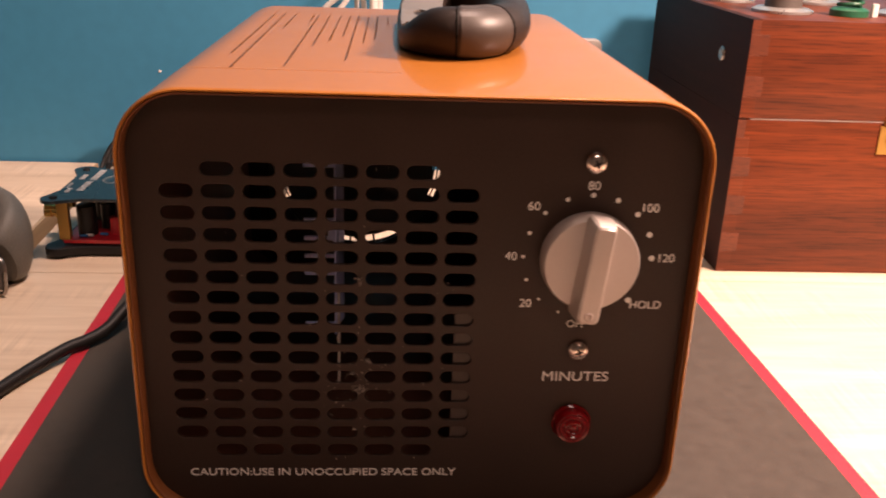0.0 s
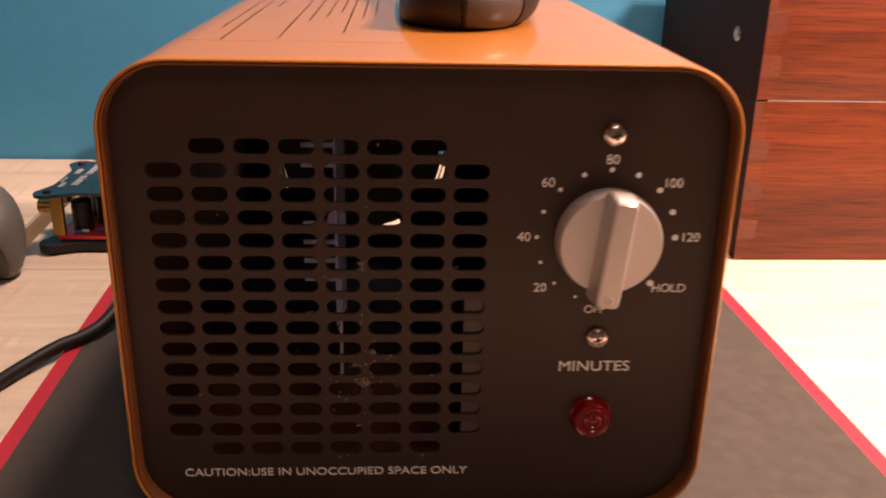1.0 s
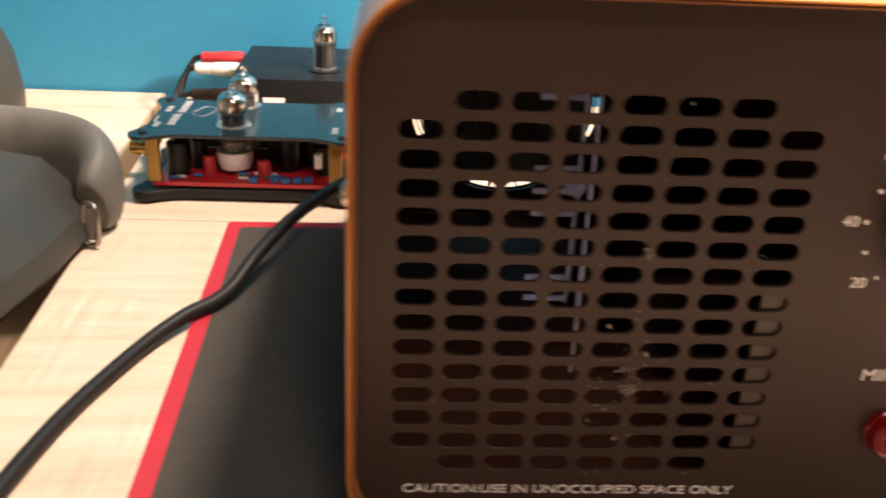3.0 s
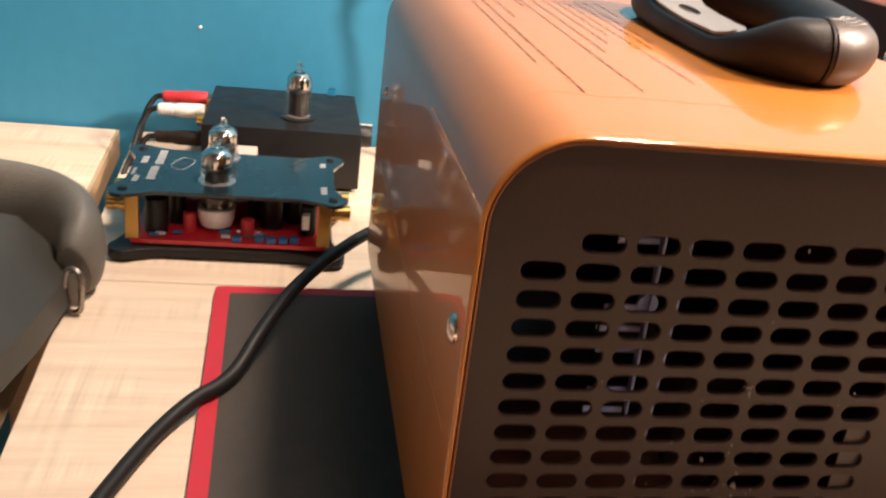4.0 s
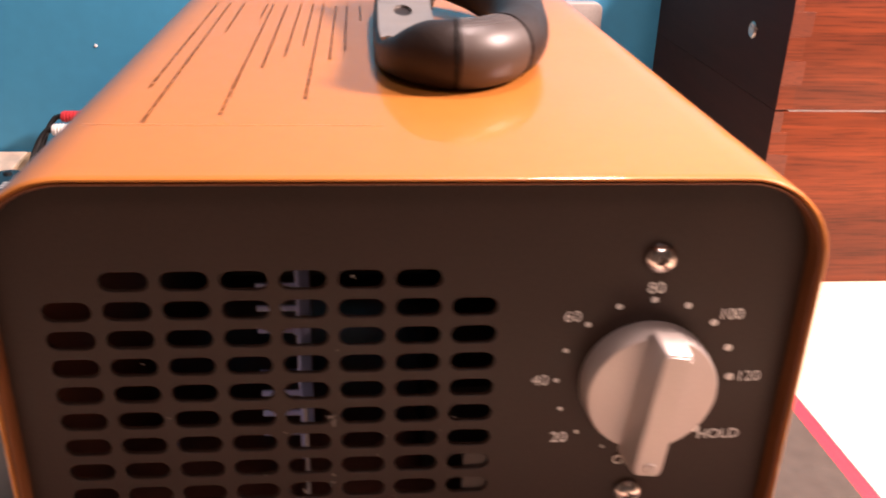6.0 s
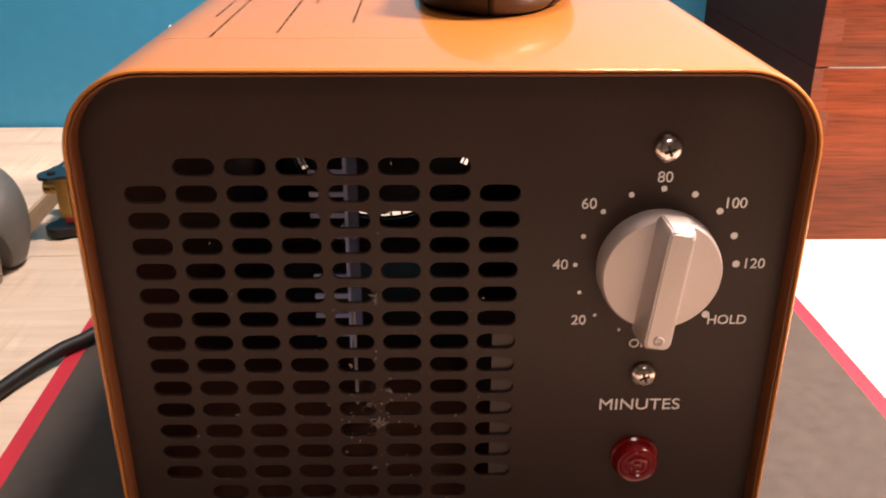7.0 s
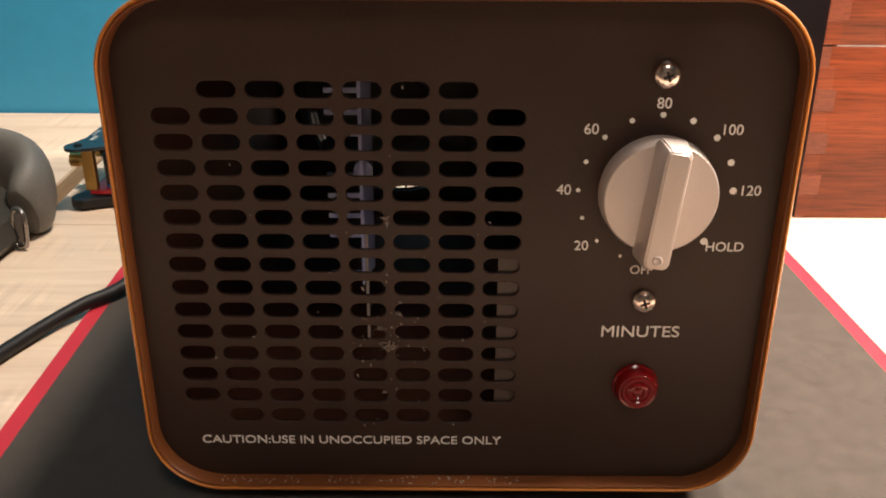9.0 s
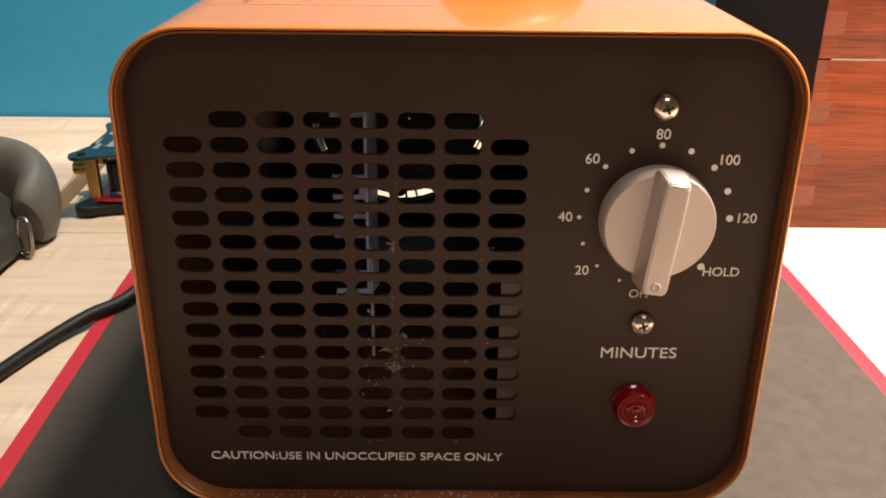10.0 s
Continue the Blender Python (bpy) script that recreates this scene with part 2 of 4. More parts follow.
def smooth_path(points, steps=6, closed=False):
    """Catmull-Rom through the points."""
    pts = [Vector(p) for p in points]
    n, out = len(pts), []
    for i in range(n if closed else n - 1):
        if closed:
            a, b, c, d = (pts[(i + k) % n] for k in (-1, 0, 1, 2))
        else:
            a, b, c, d = pts[max(i - 1, 0)], pts[i], pts[i + 1], pts[min(i + 2, n - 1)]
        for s in range(steps):
            t = s / steps
            out.append(0.5 * ((2 * b) + (c - a) * t + (2 * a - 5 * b + 4 * c - d) * t * t + (3 * b - a - 3 * c + d) * t ** 3))
    if not closed:
        out.append(pts[-1])
    return out


def sweep(path, radius, seg=12, closed=False, flat=1.0):
    """A tube along a path; radius: a number or a function of 0..1. flat: height over width."""
    bm = bmesh.new()
    n, rings, last = len(path), [], None
    for i, p in enumerate(path):
        a, b = (path[i - 1], path[(i + 1) % n]) if closed else (path[max(i - 1, 0)], path[min(i + 1, n - 1)])
        t = (b - a).normalized()
        side = t.cross(Vector((0, 0, 1)))
        if last is not None and side.length < 0.4:
            side = last - t * last.dot(t)
        elif side.length < 1e-4:
            side = Vector((1, 0, 0)) - t * t.x
        side.normalize()
        if last is not None and side.dot(last) < 0:
            side = -side
        last = side
        up = side.cross(t)
        r = radius(i / max(n - 1, 1)) if callable(radius) else radius
        fl = flat(i / n) if callable(flat) else flat
        rings.append([bm.verts.new(p + side * r * math.cos(2 * math.pi * k / seg) + up * r * fl * math.sin(2 * math.pi * k / seg)) for k in range(seg)])
    for i in range(n if closed else n - 1):
        a, b = rings[i], rings[(i + 1) % n]
        for k in range(seg):
            bm.faces.new((a[k], a[(k + 1) % seg], b[(k + 1) % seg], b[k]))
    if not closed:
        bm.faces.new(rings[0])
        bm.faces.new(rings[-1])
    return bm


def rounded_rect(x0, x1, y0, y1, r, seg=8):
    out = []
    for cx, cy, a0 in ((x1 - r, y1 - r, 0), (x0 + r, y1 - r, 90), (x0 + r, y0 + r, 180), (x1 - r, y0 + r, 270)):
        for i in range(seg + 1):
            a = radians(a0 + 90 * i / seg)
            out.append((cx + r * math.cos(a), cy + r * math.sin(a)))
    return out


def circle(cx, cy, r, seg=20):
    return [(cx + r * math.cos(2 * math.pi * i / seg), cy + r * math.sin(2 * math.pi * i / seg)) for i in range(seg)]


UPRIGHT = Matrix.Rotation(radians(90), 4, "X")


def plate(loops, thick, m, bevel=0.0):
    """A flat plate with holes: the loops are outlines in its plane, the first the outer one."""
    cu = bpy.data.curves.new("outline", "CURVE")
    cu.dimensions, cu.fill_mode, cu.extrude, cu.bevel_depth = "2D", "BOTH", thick / 2, bevel
    for loop in loops:
        sp = cu.splines.new("POLY")
        sp.points.add(len(loop) - 1)
        for p, (x, y) in zip(sp.points, loop):
            p.co = (x, y, 0, 1)
        sp.use_cyclic_u = True
    ob = bpy.data.objects.new("outline", cu)
    me = bpy.data.meshes.new_from_object(ob)
    bpy.data.objects.remove(ob)
    bm = bmesh.new()
    bm.from_mesh(me)
    bmesh.ops.remove_doubles(bm, verts=bm.verts, dist=1e-6)
    bm.to_mesh(me)
    bm.free()
    me.transform(m)
    return me


def lettering(text, size, m, align="CENTER", spacing=1.0, width=None, lift=0.00012):
    cu = bpy.data.curves.new("words", "FONT")
    cu.body, cu.size, cu.align_x, cu.align_y, cu.extrude, cu.space_character = text, size, align, "CENTER", lift, spacing
    ob = bpy.data.objects.new("words", cu)
    me = bpy.data.meshes.new_from_object(ob)
    bpy.data.objects.remove(ob)
    if width:
        xs = [v.co.x for v in me.vertices]
        k = width / (max(xs) - min(xs))
        mid = (max(xs) + min(xs)) / 2
        for v in me.vertices:
            v.co.x = (v.co.x - mid) * k
    me.transform(m)
    return me


def joined(*parts):
    out = bmesh.new()
    for b in parts:
        me = bpy.data.meshes.new("piece")
        b.to_mesh(me)
        b.free()
        out.from_mesh(me)
        bpy.data.meshes.remove(me)
    return out


def setting(name, bm, mat, label, category):
    return tagged(part(name, bm, mat), label, category, kind="structure")


# ---- the room ----
WALL = 0.533
setting("wall_north", box(-1.7, 1.7, WALL, WALL + 0.1, -0.75, 1.8), TEAL, "smooth teal-blue painted wall behind the desk", "wall")
# walls out of view and ceiling are added; their tone limits bounced light
setting("wall_south", box(-1.7, 1.7, -2.1, -2.0, -0.75, 1.8), UNSEEN_WALL, "unseen wall added to close the room", "wall")
setting("wall_west", box(-1.8, -1.7, -2.1, 0.62, -0.75, 1.8), UNSEEN_WALL, "unseen side wall added to close the room", "wall")
setting("wall_east", box(1.7, 1.8, -2.1, 0.62, -0.75, 1.8), UNSEEN_WALL, "unseen side wall added to close the room", "wall")
setting("ceiling", box(-1.8, 1.8, -2.1, 0.62, 1.8, 1.88), UNSEEN_WALL, "unseen ceiling added to close the room", "ceiling")
setting("floor", box(-1.8, 1.8, -2.1, 0.62, -0.85, -0.75), OAK, "wooden floor under the desk", "floor")


def slanted(x0, x1, y0, y1, z0, z1, r, left, right):
    """A board whose left or right end runs askew, as the two desks meet."""
    bm = box(x0, x1, y0, y1, z0, z1, r)
    for v in bm.verts:
        if (v.co.x < (x0 + x1) / 2 and left) or (v.co.x > (x0 + x1) / 2 and right):
            v.co.x -= 0.046 * (v.co.y - 0.08)
    return bm


def desk():
    d = thing("desk", (0.5, 0.2, -0.74), "pale oak laminate desk with a board joint", "desk")
    part("back_board", slanted(-0.2130, 1.2, 0.2614, WALL - 0.004, -0.025, 0.0, 0.0008, True, False), OAK, d)
    part("front_board", slanted(-0.2130, 1.2, -0.28, 0.2606, -0.025, 0.0, 0.0008, True, False), OAK, d)
    for x in (-0.16, 1.16):
        for y in (-0.24, 0.48):
            part("leg", box(x - 0.025, x + 0.025, y - 0.025, y + 0.025, -0.749, -0.0255, 0.003), OAK_EDGE, d)
    e = thing("side_desk", (-0.8, 0.2, -0.74), "pale oak laminate desk standing beside the first", "desk")
    part("top", slanted(-1.3, -0.2285, -0.28, WALL - 0.0035, -0.025, 0.0, 0.0008, False, True), OAK, e)
    part("edge_band", slanted(-0.2281, -0.2262, -0.28, WALL - 0.0035, -0.022, -0.0004, 0.0002, True, True), OAK_EDGE, e, "tan edge band")
    for x in (-1.25, -0.30):
        for y in (-0.24, 0.48):
            part("leg", box(x - 0.025, x + 0.025, y - 0.025, y + 0.025, -0.749, -0.0255, 0.003), OAK_EDGE, e)


desk()


def desk_mat():
    t = thing("desk_mat", (0.05, 0.1, 0.0), "black cloth desk mat with a red stitched edge", "desk mat")
    x0, x1, y0, y1, e = -0.1400, 0.2345, -0.12, 0.2575, 0.0075
    turn = Matrix.Rotation(radians(1.6), 4, "Z")
    part("cloth", plate([rounded_rect(x0 + e, x1 - e, y0 + e, y1 - e, 0.002, 3)], 0.0026, turn @ Matrix.Translation((0, 0, 0.0017))), MAT_CLOTH, t)
    part("edging", plate([rounded_rect(x0, x1, y0, y1, 0.003, 4), rounded_rect(x0 + e, x1 - e, y0 + e, y1 - e, 0.002, 3)], 0.0024, turn @ Matrix.Translation((0, 0, 0.0016)), 0.0002), MAT_EDGE, t, "red edging")


desk_mat()

# ---- the ozone generator ----
X0, X1, Z0, Z1, DEPTH, ROUND = -0.0675, 0.1347, 0.0087, 0.1745, 0.257, 0.0235
PITCH_X, PITCH_Z, ROW1 = 0.0140, 0.00790, 0.1462
KX, KZ = 0.0946, 0.1162
TUFTS = ((0.0130, 0.1072, 0.0013), (0.0136, 0.1050, 0.0010), (0.0127, 0.0640, 0.0022), (0.0140, 0.0620, 0.0016), (0.0105, 0.0690, 0.0014), (0.0170, 0.0740, 0.0012))


def slot_loop(cx, cz, w=0.0121, h=0.0056, seg=6):
    r, out = h / 2, []
    for side, a0 in ((1, -90), (-1, 90)):
        for i in range(seg + 1):
            a = radians(a0 + 180 * i / seg)
            out.append((cx + side * (w / 2 - r) + r * math.cos(a), cz + r * math.sin(a)))
    return out


def generator():
    g = thing("ozone_generator", ((X0 + X1) / 2, DEPTH / 2, 0.003), "orange metal ozone generator with a black slotted front panel", "ozone generator")
    # shell: a folded sheet standing proud of the panel; a darker brown ring lines its edge
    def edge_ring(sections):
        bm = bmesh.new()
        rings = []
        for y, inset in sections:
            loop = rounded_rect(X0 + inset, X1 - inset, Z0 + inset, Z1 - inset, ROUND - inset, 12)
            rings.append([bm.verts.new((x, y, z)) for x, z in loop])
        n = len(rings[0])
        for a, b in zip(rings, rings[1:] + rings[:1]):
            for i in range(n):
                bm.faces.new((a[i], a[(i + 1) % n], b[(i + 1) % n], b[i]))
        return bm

    bm = edge_ring([(-0.0046, 0.0013), (-0.0054, 0.0012), (-0.0058, 0.0009), (-0.0057, 0.0005), (-0.0051, 0.0001), (-0.0038, 0.0), (DEPTH, 0.0), (DEPTH, 0.0013)])
    part("inner_edge_ring", edge_ring([(-0.0048, 0.0014), (-0.0053, 0.0017), (-0.0052, 0.0021), (-0.0046, 0.0024), (0.0003, 0.0026), (0.0003, 0.0014)]), BROWN_RING, g, "brown ring inside the shell's edge, darker than the shell", True)
    shell = part("shell", bm, ORANGE, g, "glossy orange enamelled shell", True)
    # front panel with its slots
    loops = [rounded_rect(X0 + 0.0016, X1 - 0.0016, Z0 + 0.0016, Z1 - 0.0016, ROUND - 0.0016, 12)]
    for r in range(15):
        for c in range(8):
            if r in (0, 14) and c in (0, 7):
                continue
            loops.append(slot_loop((c - 3.5) * PITCH_X, ROW1 - r * PITCH_Z))
    front = part("front_panel", plate(loops, 0.0010, Matrix.Translation((0, 0.0008, 0)) @ UPRIGHT, 0.00028), PANEL, g, "matt black slotted panel")
    # printing
    part("caution_line", lettering("CAUTION:USE IN UNOCCUPIED SPACE ONLY", 0.0044, Matrix.Translation((0.0, -0.0001, 0.0257)) @ UPRIGHT, width=0.1015), PRINT, front, "white lettering")
    part("minutes_word", lettering("MINUTES", 0.0056, Matrix.Translation((0.0944, -0.0001, 0.0680)) @ UPRIGHT, width=0.0250), PRINT, front, "white lettering")
    for word, dx, dz, size in (("20", -0.0212, -0.0182, 0.0045), ("40", -0.0276, 0.0, 0.0045), ("60", -0.0206, 0.0188, 0.0045), ("80", 0.0, 0.0266, 0.0045), ("100", 0.0206, 0.0188, 0.0045), ("120", 0.0284, 0.0, 0.0045), ("HOLD", 0.0230, -0.0184, 0.0043), ("OFF", -0.0020, -0.0263, 0.0041)):
        part("dial_word", lettering(word, size, Matrix.Translation((KX + dx, -0.0001, KZ + dz)) @ UPRIGHT), PRINT, front, "white lettering")
    for k, a in enumerate((247.5, 225, 202.5, 180, 157.5, 135, 112.5, 90, 67.5, 45, 22.5, 0, -45)):
        r = 0.0005 + 0.00065 * k / 12
        part("dial_dot", plate([circle(KX + 0.0233 * math.cos(radians(a)), KZ + 0.0233 * math.sin(radians(a)), r, 14)], 0.0002, UPRIGHT), PRINT, front)
    # knob with its pointer ridge
    face = Matrix.Translation((KX, 0, KZ)) @ UPRIGHT
    knob = part("timer_knob", lathe([(0.0, 0.0), (0.0173, 0.0), (0.0175, 0.0010), (0.0174, 0.0030), (0.0171, 0.0072), (0.0166, 0.0079), (0.0, 0.0081)], face, 48), SILVER, g, "silver grey timer knob", True)
    bm = bmesh.new()
    ring = []
    for z, w, top, bot in ((0.0070, 0.0050, 0.0182, 0.0194), (0.0155, 0.0040, 0.0178, 0.0191), (0.0170, 0.0033, 0.0168, 0.0184)):
        loop = [(-w * 0.75, top), (w * 0.75, top), (w, top - 0.0015), (w * 1.05, -bot + 0.0015), (w * 0.8, -bot), (-w * 0.8, -bot), (-w * 1.05, -bot + 0.0015), (-w, top - 0.0015)]
        ring.append([bm.verts.new((x, y, z)) for x, y in loop])
    for a, b in zip(ring, ring[1:]):
        for i in range(8):
            bm.faces.new((a[i], a[(i + 1) % 8], b[(i + 1) % 8], b[i]))
    bm.faces.new(ring[0])
    bm.faces.new(ring[-1])
    bmesh.ops.bevel(bm, geom=list(bm.edges), offset=0.0004, segments=2, affect="EDGES")
    bmesh.ops.transform(bm, matrix=face @ Matrix.Rotation(radians(-6), 4, "Z"), verts=bm.verts)
    ridge = part("pointer_ridge", bm, SILVER, knob, "", True)
    part("pointer_mark", lathe([(0.0012, 0.0), (0.0016, 0.0003), (0.0012, 0.0006), (0.0008, 0.0003)], face @ Matrix.Rotation(radians(-6), 4, "Z") @ Matrix.Translation((0, -0.0157, 0.0169)), 16), SILVER, knob, "", True)
    # screws and lamp
    for z in (0.1512, 0.0793):
        pose_at = Matrix.Translation((0.0944, 0, z)) @ UPRIGHT
        s = part("screw", lathe([(0.0, 0.0), (0.0041, 0.0), (0.0041, 0.0006), (0.0036, 0.0017), (0.0026, 0.0025), (0.0012, 0.0028), (0.0, 0.0028)], pose_at, 24), CHROME, g, "domed steel screw", True)
        # dark bars give the shade of a cross recess that isn't cut
        for turn in (20, 110):
            part("cross_slot_shade", joined(box(-0.0016, 0.0016, -0.00042, 0.00042, 0.0022, 0.00290)), SLOT_SHADE, s).data.transform(pose_at @ Matrix.Rotation(radians(turn), 4, "Z"))
    pose_at = Matrix.Translation((0.0943, 0, 0.0486)) @ UPRIGHT
    lamp = part("pilot_lamp", lathe([(0.0, 0.0), (0.0076, 0.0), (0.0076, 0.0010), (0.0070, 0.0016), (0.0068, 0.0042), (0.0062, 0.0052), (0.0054, 0.0050), (0.0050, 0.0055), (0.0040, 0.0055), (0.0036, 0.0051), (0.0030, 0.0056), (0.0022, 0.0057), (0.0018, 0.0053), (0.0010, 0.0058), (0.0, 0.0058)], pose_at, 32), RED_LENS, g, "ribbed red pilot lamp", True)
    # screws of the side
    part("side_screw", lathe([(0.0, 0.0), (0.0040, 0.0), (0.0038, 0.0008), (0.0024, 0.0017), (0.0, 0.0020)], Matrix.Translation((X0, 0.0070, 0.1178)) @ Matrix.Rotation(radians(-90), 4, "Y"), 20), CHROME, g, "domed steel screw", True)
    for y, z in ((0.228, 0.1230), (0.239, 0.0620)):
        part("side_screw", lathe([(0.0, 0.0), (0.0026, 0.0), (0.0025, 0.0007), (0.0014, 0.0014), (0.0, 0.0016)], Matrix.Translation((X0, y, z)) @ Matrix.Rotation(radians(-90), 4, "Y"), 16), CHROME, g, "small steel screw", True)
    # back panel with the fan opening, and the fan
    fx, fz, fr = 0.0042, 0.0790, 0.0518
    part("back_panel", plate([rounded_rect(X0 + 0.0016, X1 - 0.0016, Z0 + 0.0016, Z1 - 0.0016, ROUND - 0.0016, 12), circle(fx, fz, fr, 48)], 0.0012, Matrix.Translation((0, DEPTH - 0.002, 0)) @ UPRIGHT), PANEL, g)
    fan = part("fan_frame", plate([rounded_rect(fx - 0.056, fx + 0.056, fz - 0.056, fz + 0.056, 0.006, 4), circle(fx, fz, fr + 0.0008, 48)], 0.0016, Matrix.Translation((0, DEPTH - 0.0050, 0)) @ UPRIGHT), INNER, g, "black fan frame")
    part("fan_hub", lathe([(0.0, 0.0), (0.017, 0.0), (0.019, 0.003), (0.019, 0.016), (0.0, 0.016)], Matrix.Translation((fx, DEPTH - 0.006, fz)) @ UPRIGHT, 28), INNER, fan, "", True)
    for k in range(7):
        bm = bmesh.new()
        vs = []
        for i, rr in enumerate((0.0170, 0.032, 0.0470)):
            for s in range(7):
                a = 2 * math.pi * k / 7 + 0.18 * s + i * 0.06
                vs.append(bm.verts.new((fx + rr * math.cos(a), DEPTH - 0.0030 - 0.0009 * s, fz + rr * math.sin(a))))
        for i in range(2):
            for s in range(6):
                bm.faces.new((vs[7 * i + s], vs[7 * i + s + 1], vs[7 * i + s + 8], vs[7 * i + s + 7]))
        bmesh.ops.solidify(bm, geom=list(bm.faces), thickness=0.0006)
        part("fan_blade", bm, INNER, fan)
    for rr in (0.018, 0.026, 0.034, 0.0420):
        path = [Vector((fx + rr * math.cos(2 * math.pi * i / 40), DEPTH + 0.002, fz + rr * math.sin(2 * math.pi * i / 40))) for i in range(40)]
        part("guard_ring", sweep(path, 0.0007, 6, True), INNER, fan, "black guard wire", True)
    for a in (-96, -86, -79, 20, 90, 160):
        ca, sa = math.cos(radians(a)), math.sin(radians(a))
        part("guard_bar", sweep([Vector((fx + rr * ca, DEPTH + 0.002, fz + rr * sa)) for rr in (0.0180, 0.0540)], 0.0008, 6), INNER, fan, "black guard wire", True)
    # the shroud leaves the gap round the blades free at both sides and below
    for a0, a1 in ((207, 252), (-62, -24), (1, 187)):
        m = max(2, (a1 - a0) // 4)
        turns = [radians(a0 + (a1 - a0) * i / m) for i in range(m + 1)]
        loop = [(fx + 0.0530 * math.cos(a), fz + 0.0530 * math.sin(a)) for a in turns] + [(fx + 0.0455 * math.cos(a), fz + 0.0455 * math.sin(a)) for a in reversed(turns)]
        part("shroud", plate([loop], 0.0010, Matrix.Translation((0, DEPTH + 0.0002, 0)) @ UPRIGHT), INNER, fan)
    for a0, a1 in ((184, 210), (-27, 4)):
        for rr in (0.0481, 0.0502):
            path = [Vector((fx + rr * math.cos(radians(a0 + (a1 - a0) * i / 8)), DEPTH + 0.002, fz + rr * math.sin(radians(a0 + (a1 - a0) * i / 8)))) for i in range(9)]
            part("guard_arc", sweep(path, 0.00055, 6), INNER, fan, "black guard wire", True)
    # inside, behind the slots: the toothed discharge plate, the transformer, a side plate
    comb = part("discharge_plate", box(-0.0015, 0.0083, 0.0493, 0.0501, 0.0660, 0.1500, 0.0002, turn=73.6), BLUE_SHEEN, g, "pale toothed metal plate, blue reflection in its colour")
    part("web", box(0.0026, 0.0033, 0.0300, 0.0312, 0.0700, 0.1460, 0.0001), BLUE_SHEEN, comb)
    for k in range(10):
        part("tooth", box(-0.0110, 0.0026, 0.0500, 0.0510, 0.1335 - 0.0077 * k, 0.1354 - 0.0077 * k, 0.0002), BLUE_SHEEN, comb)
    part("plate_boss", lathe([(0.0, 0.0), (0.0034, 0.0), (0.0034, 0.0015), (0.0, 0.0015)], Matrix.Translation((0.0022, 0.0494, 0.1062)) @ UPRIGHT, 20), BLUE_SHEEN, comb)
    part("transformer", box(0.045, 0.085, 0.09, 0.14, 0.010, 0.055, 0.002), INNER, g)
    part("ceramic_rod", sweep([Vector((0.0040, 0.033, 0.047)), Vector((0.0040, 0.033, 0.088))], 0.0006, 8), CERAMIC, g)
    # sheet added inside the shell; its dark red stands in for interior shade
    bm = bmesh.new()
    rings = [[bm.verts.new((x, y, z)) for x, z in rounded_rect(X0 + i, X1 - i, Z0 + i, Z1 - i, ROUND - i, 8)] for y, i in ((0.004, 0.0022), (DEPTH - 0.004, 0.0022), (DEPTH - 0.004, 0.0030), (0.004, 0.0030))]
    n = len(rings[0])
    for a, b in zip(rings, rings[1:] + rings[:1]):
        for k in range(n):
            bm.faces.new((a[k], a[(k + 1) % n], b[(k + 1) % n], b[k]))
    part("inner_shade_sheet", bm, INNER_SHADE, g, "added sheet with the interior's shade in its colour", True)
    part("inner_plate", box(0.0480, 0.0585, 0.0014, 0.0022, 0.0395, 0.0945, 0.0002), PLATE, g, "grey brown plate behind the slots")
    # fluff caught on the slots
    rnd = random.Random(5)
    bm = bmesh.new()
    for k in range(90):
        near = rnd.random() < 0.7
        x = rnd.gauss(0.012, 0.009) if near else rnd.uniform(-0.05, 0.05)
        z = rnd.gauss(0.068, 0.013) if near else rnd.uniform(0.03, 0.15)
        s = rnd.uniform(0.00010, 0.00030)
        m = Matrix.LocRotScale((x, -0.0001, z), Euler((0, rnd.uniform(0, 3), 0)), (s * rnd.uniform(0.7, 3.0), s * 0.5, s))
        bmesh.ops.create_icosphere(bm, subdivisions=1, radius=1, matrix=m)
    tagged(part("fluff", bm, DUST, front, "pale dust and fluff"), kind="stuff")
    bm = bmesh.new()
    for k in range(90):
        s = rnd.uniform(0.0002, 0.0005)
        m = Matrix.LocRotScale((rnd.uniform(-0.05, 0.06), rnd.uniform(-0.0045, -0.0010), Z0 + 0.0025), Euler((0, rnd.uniform(0, 3), 0)), (s * rnd.uniform(0.8, 3.0), s, s * 0.6))
        bmesh.ops.create_icosphere(bm, subdivisions=1, radius=1, matrix=m)
    tagged(part("lip_dust", bm, DUST, shell, "pale dust on the lower lip"), kind="stuff")
    # curled threads of fluff hanging on the slots
    for x, zz, r in TUFTS:
        pts = [(x + rnd.gauss(0, r * 0.6), -0.0004 - rnd.uniform(0, 0.0008), zz + rnd.gauss(0, r * 0.7)) for k in range(9)]
        part("fluff_thread", sweep(smooth_path(pts, 5), 0.00010, 5), DUST, front, "curled pale thread", True)
    # printing on the top: lines too small to read
    z = Z1 + 0.00012
    for x, y0, y1 in ((x - 0.0010, 0.035 + (a - 0.033) * 1.09, 0.035 + (b - 0.033) * 1.09) for x, a, b in ((-0.0392, 0.061, 0.198), (-0.0340, 0.033, 0.198), (-0.0280, 0.139, 0.198), (-0.0178, 0.166, 0.196), (-0.0152, 0.039, 0.196), (-0.0092, 0.089, 0.196), (-0.0032, 0.101, 0.197), (0.0020, 0.118, 0.198), (0.0065, 0.054, 0.199), (0.0120, 0.099, 0.195), (0.0168, 0.112, 0.195), (0.0225, 0.161, 0.196))):
        bm = bmesh.new()
        y = y1
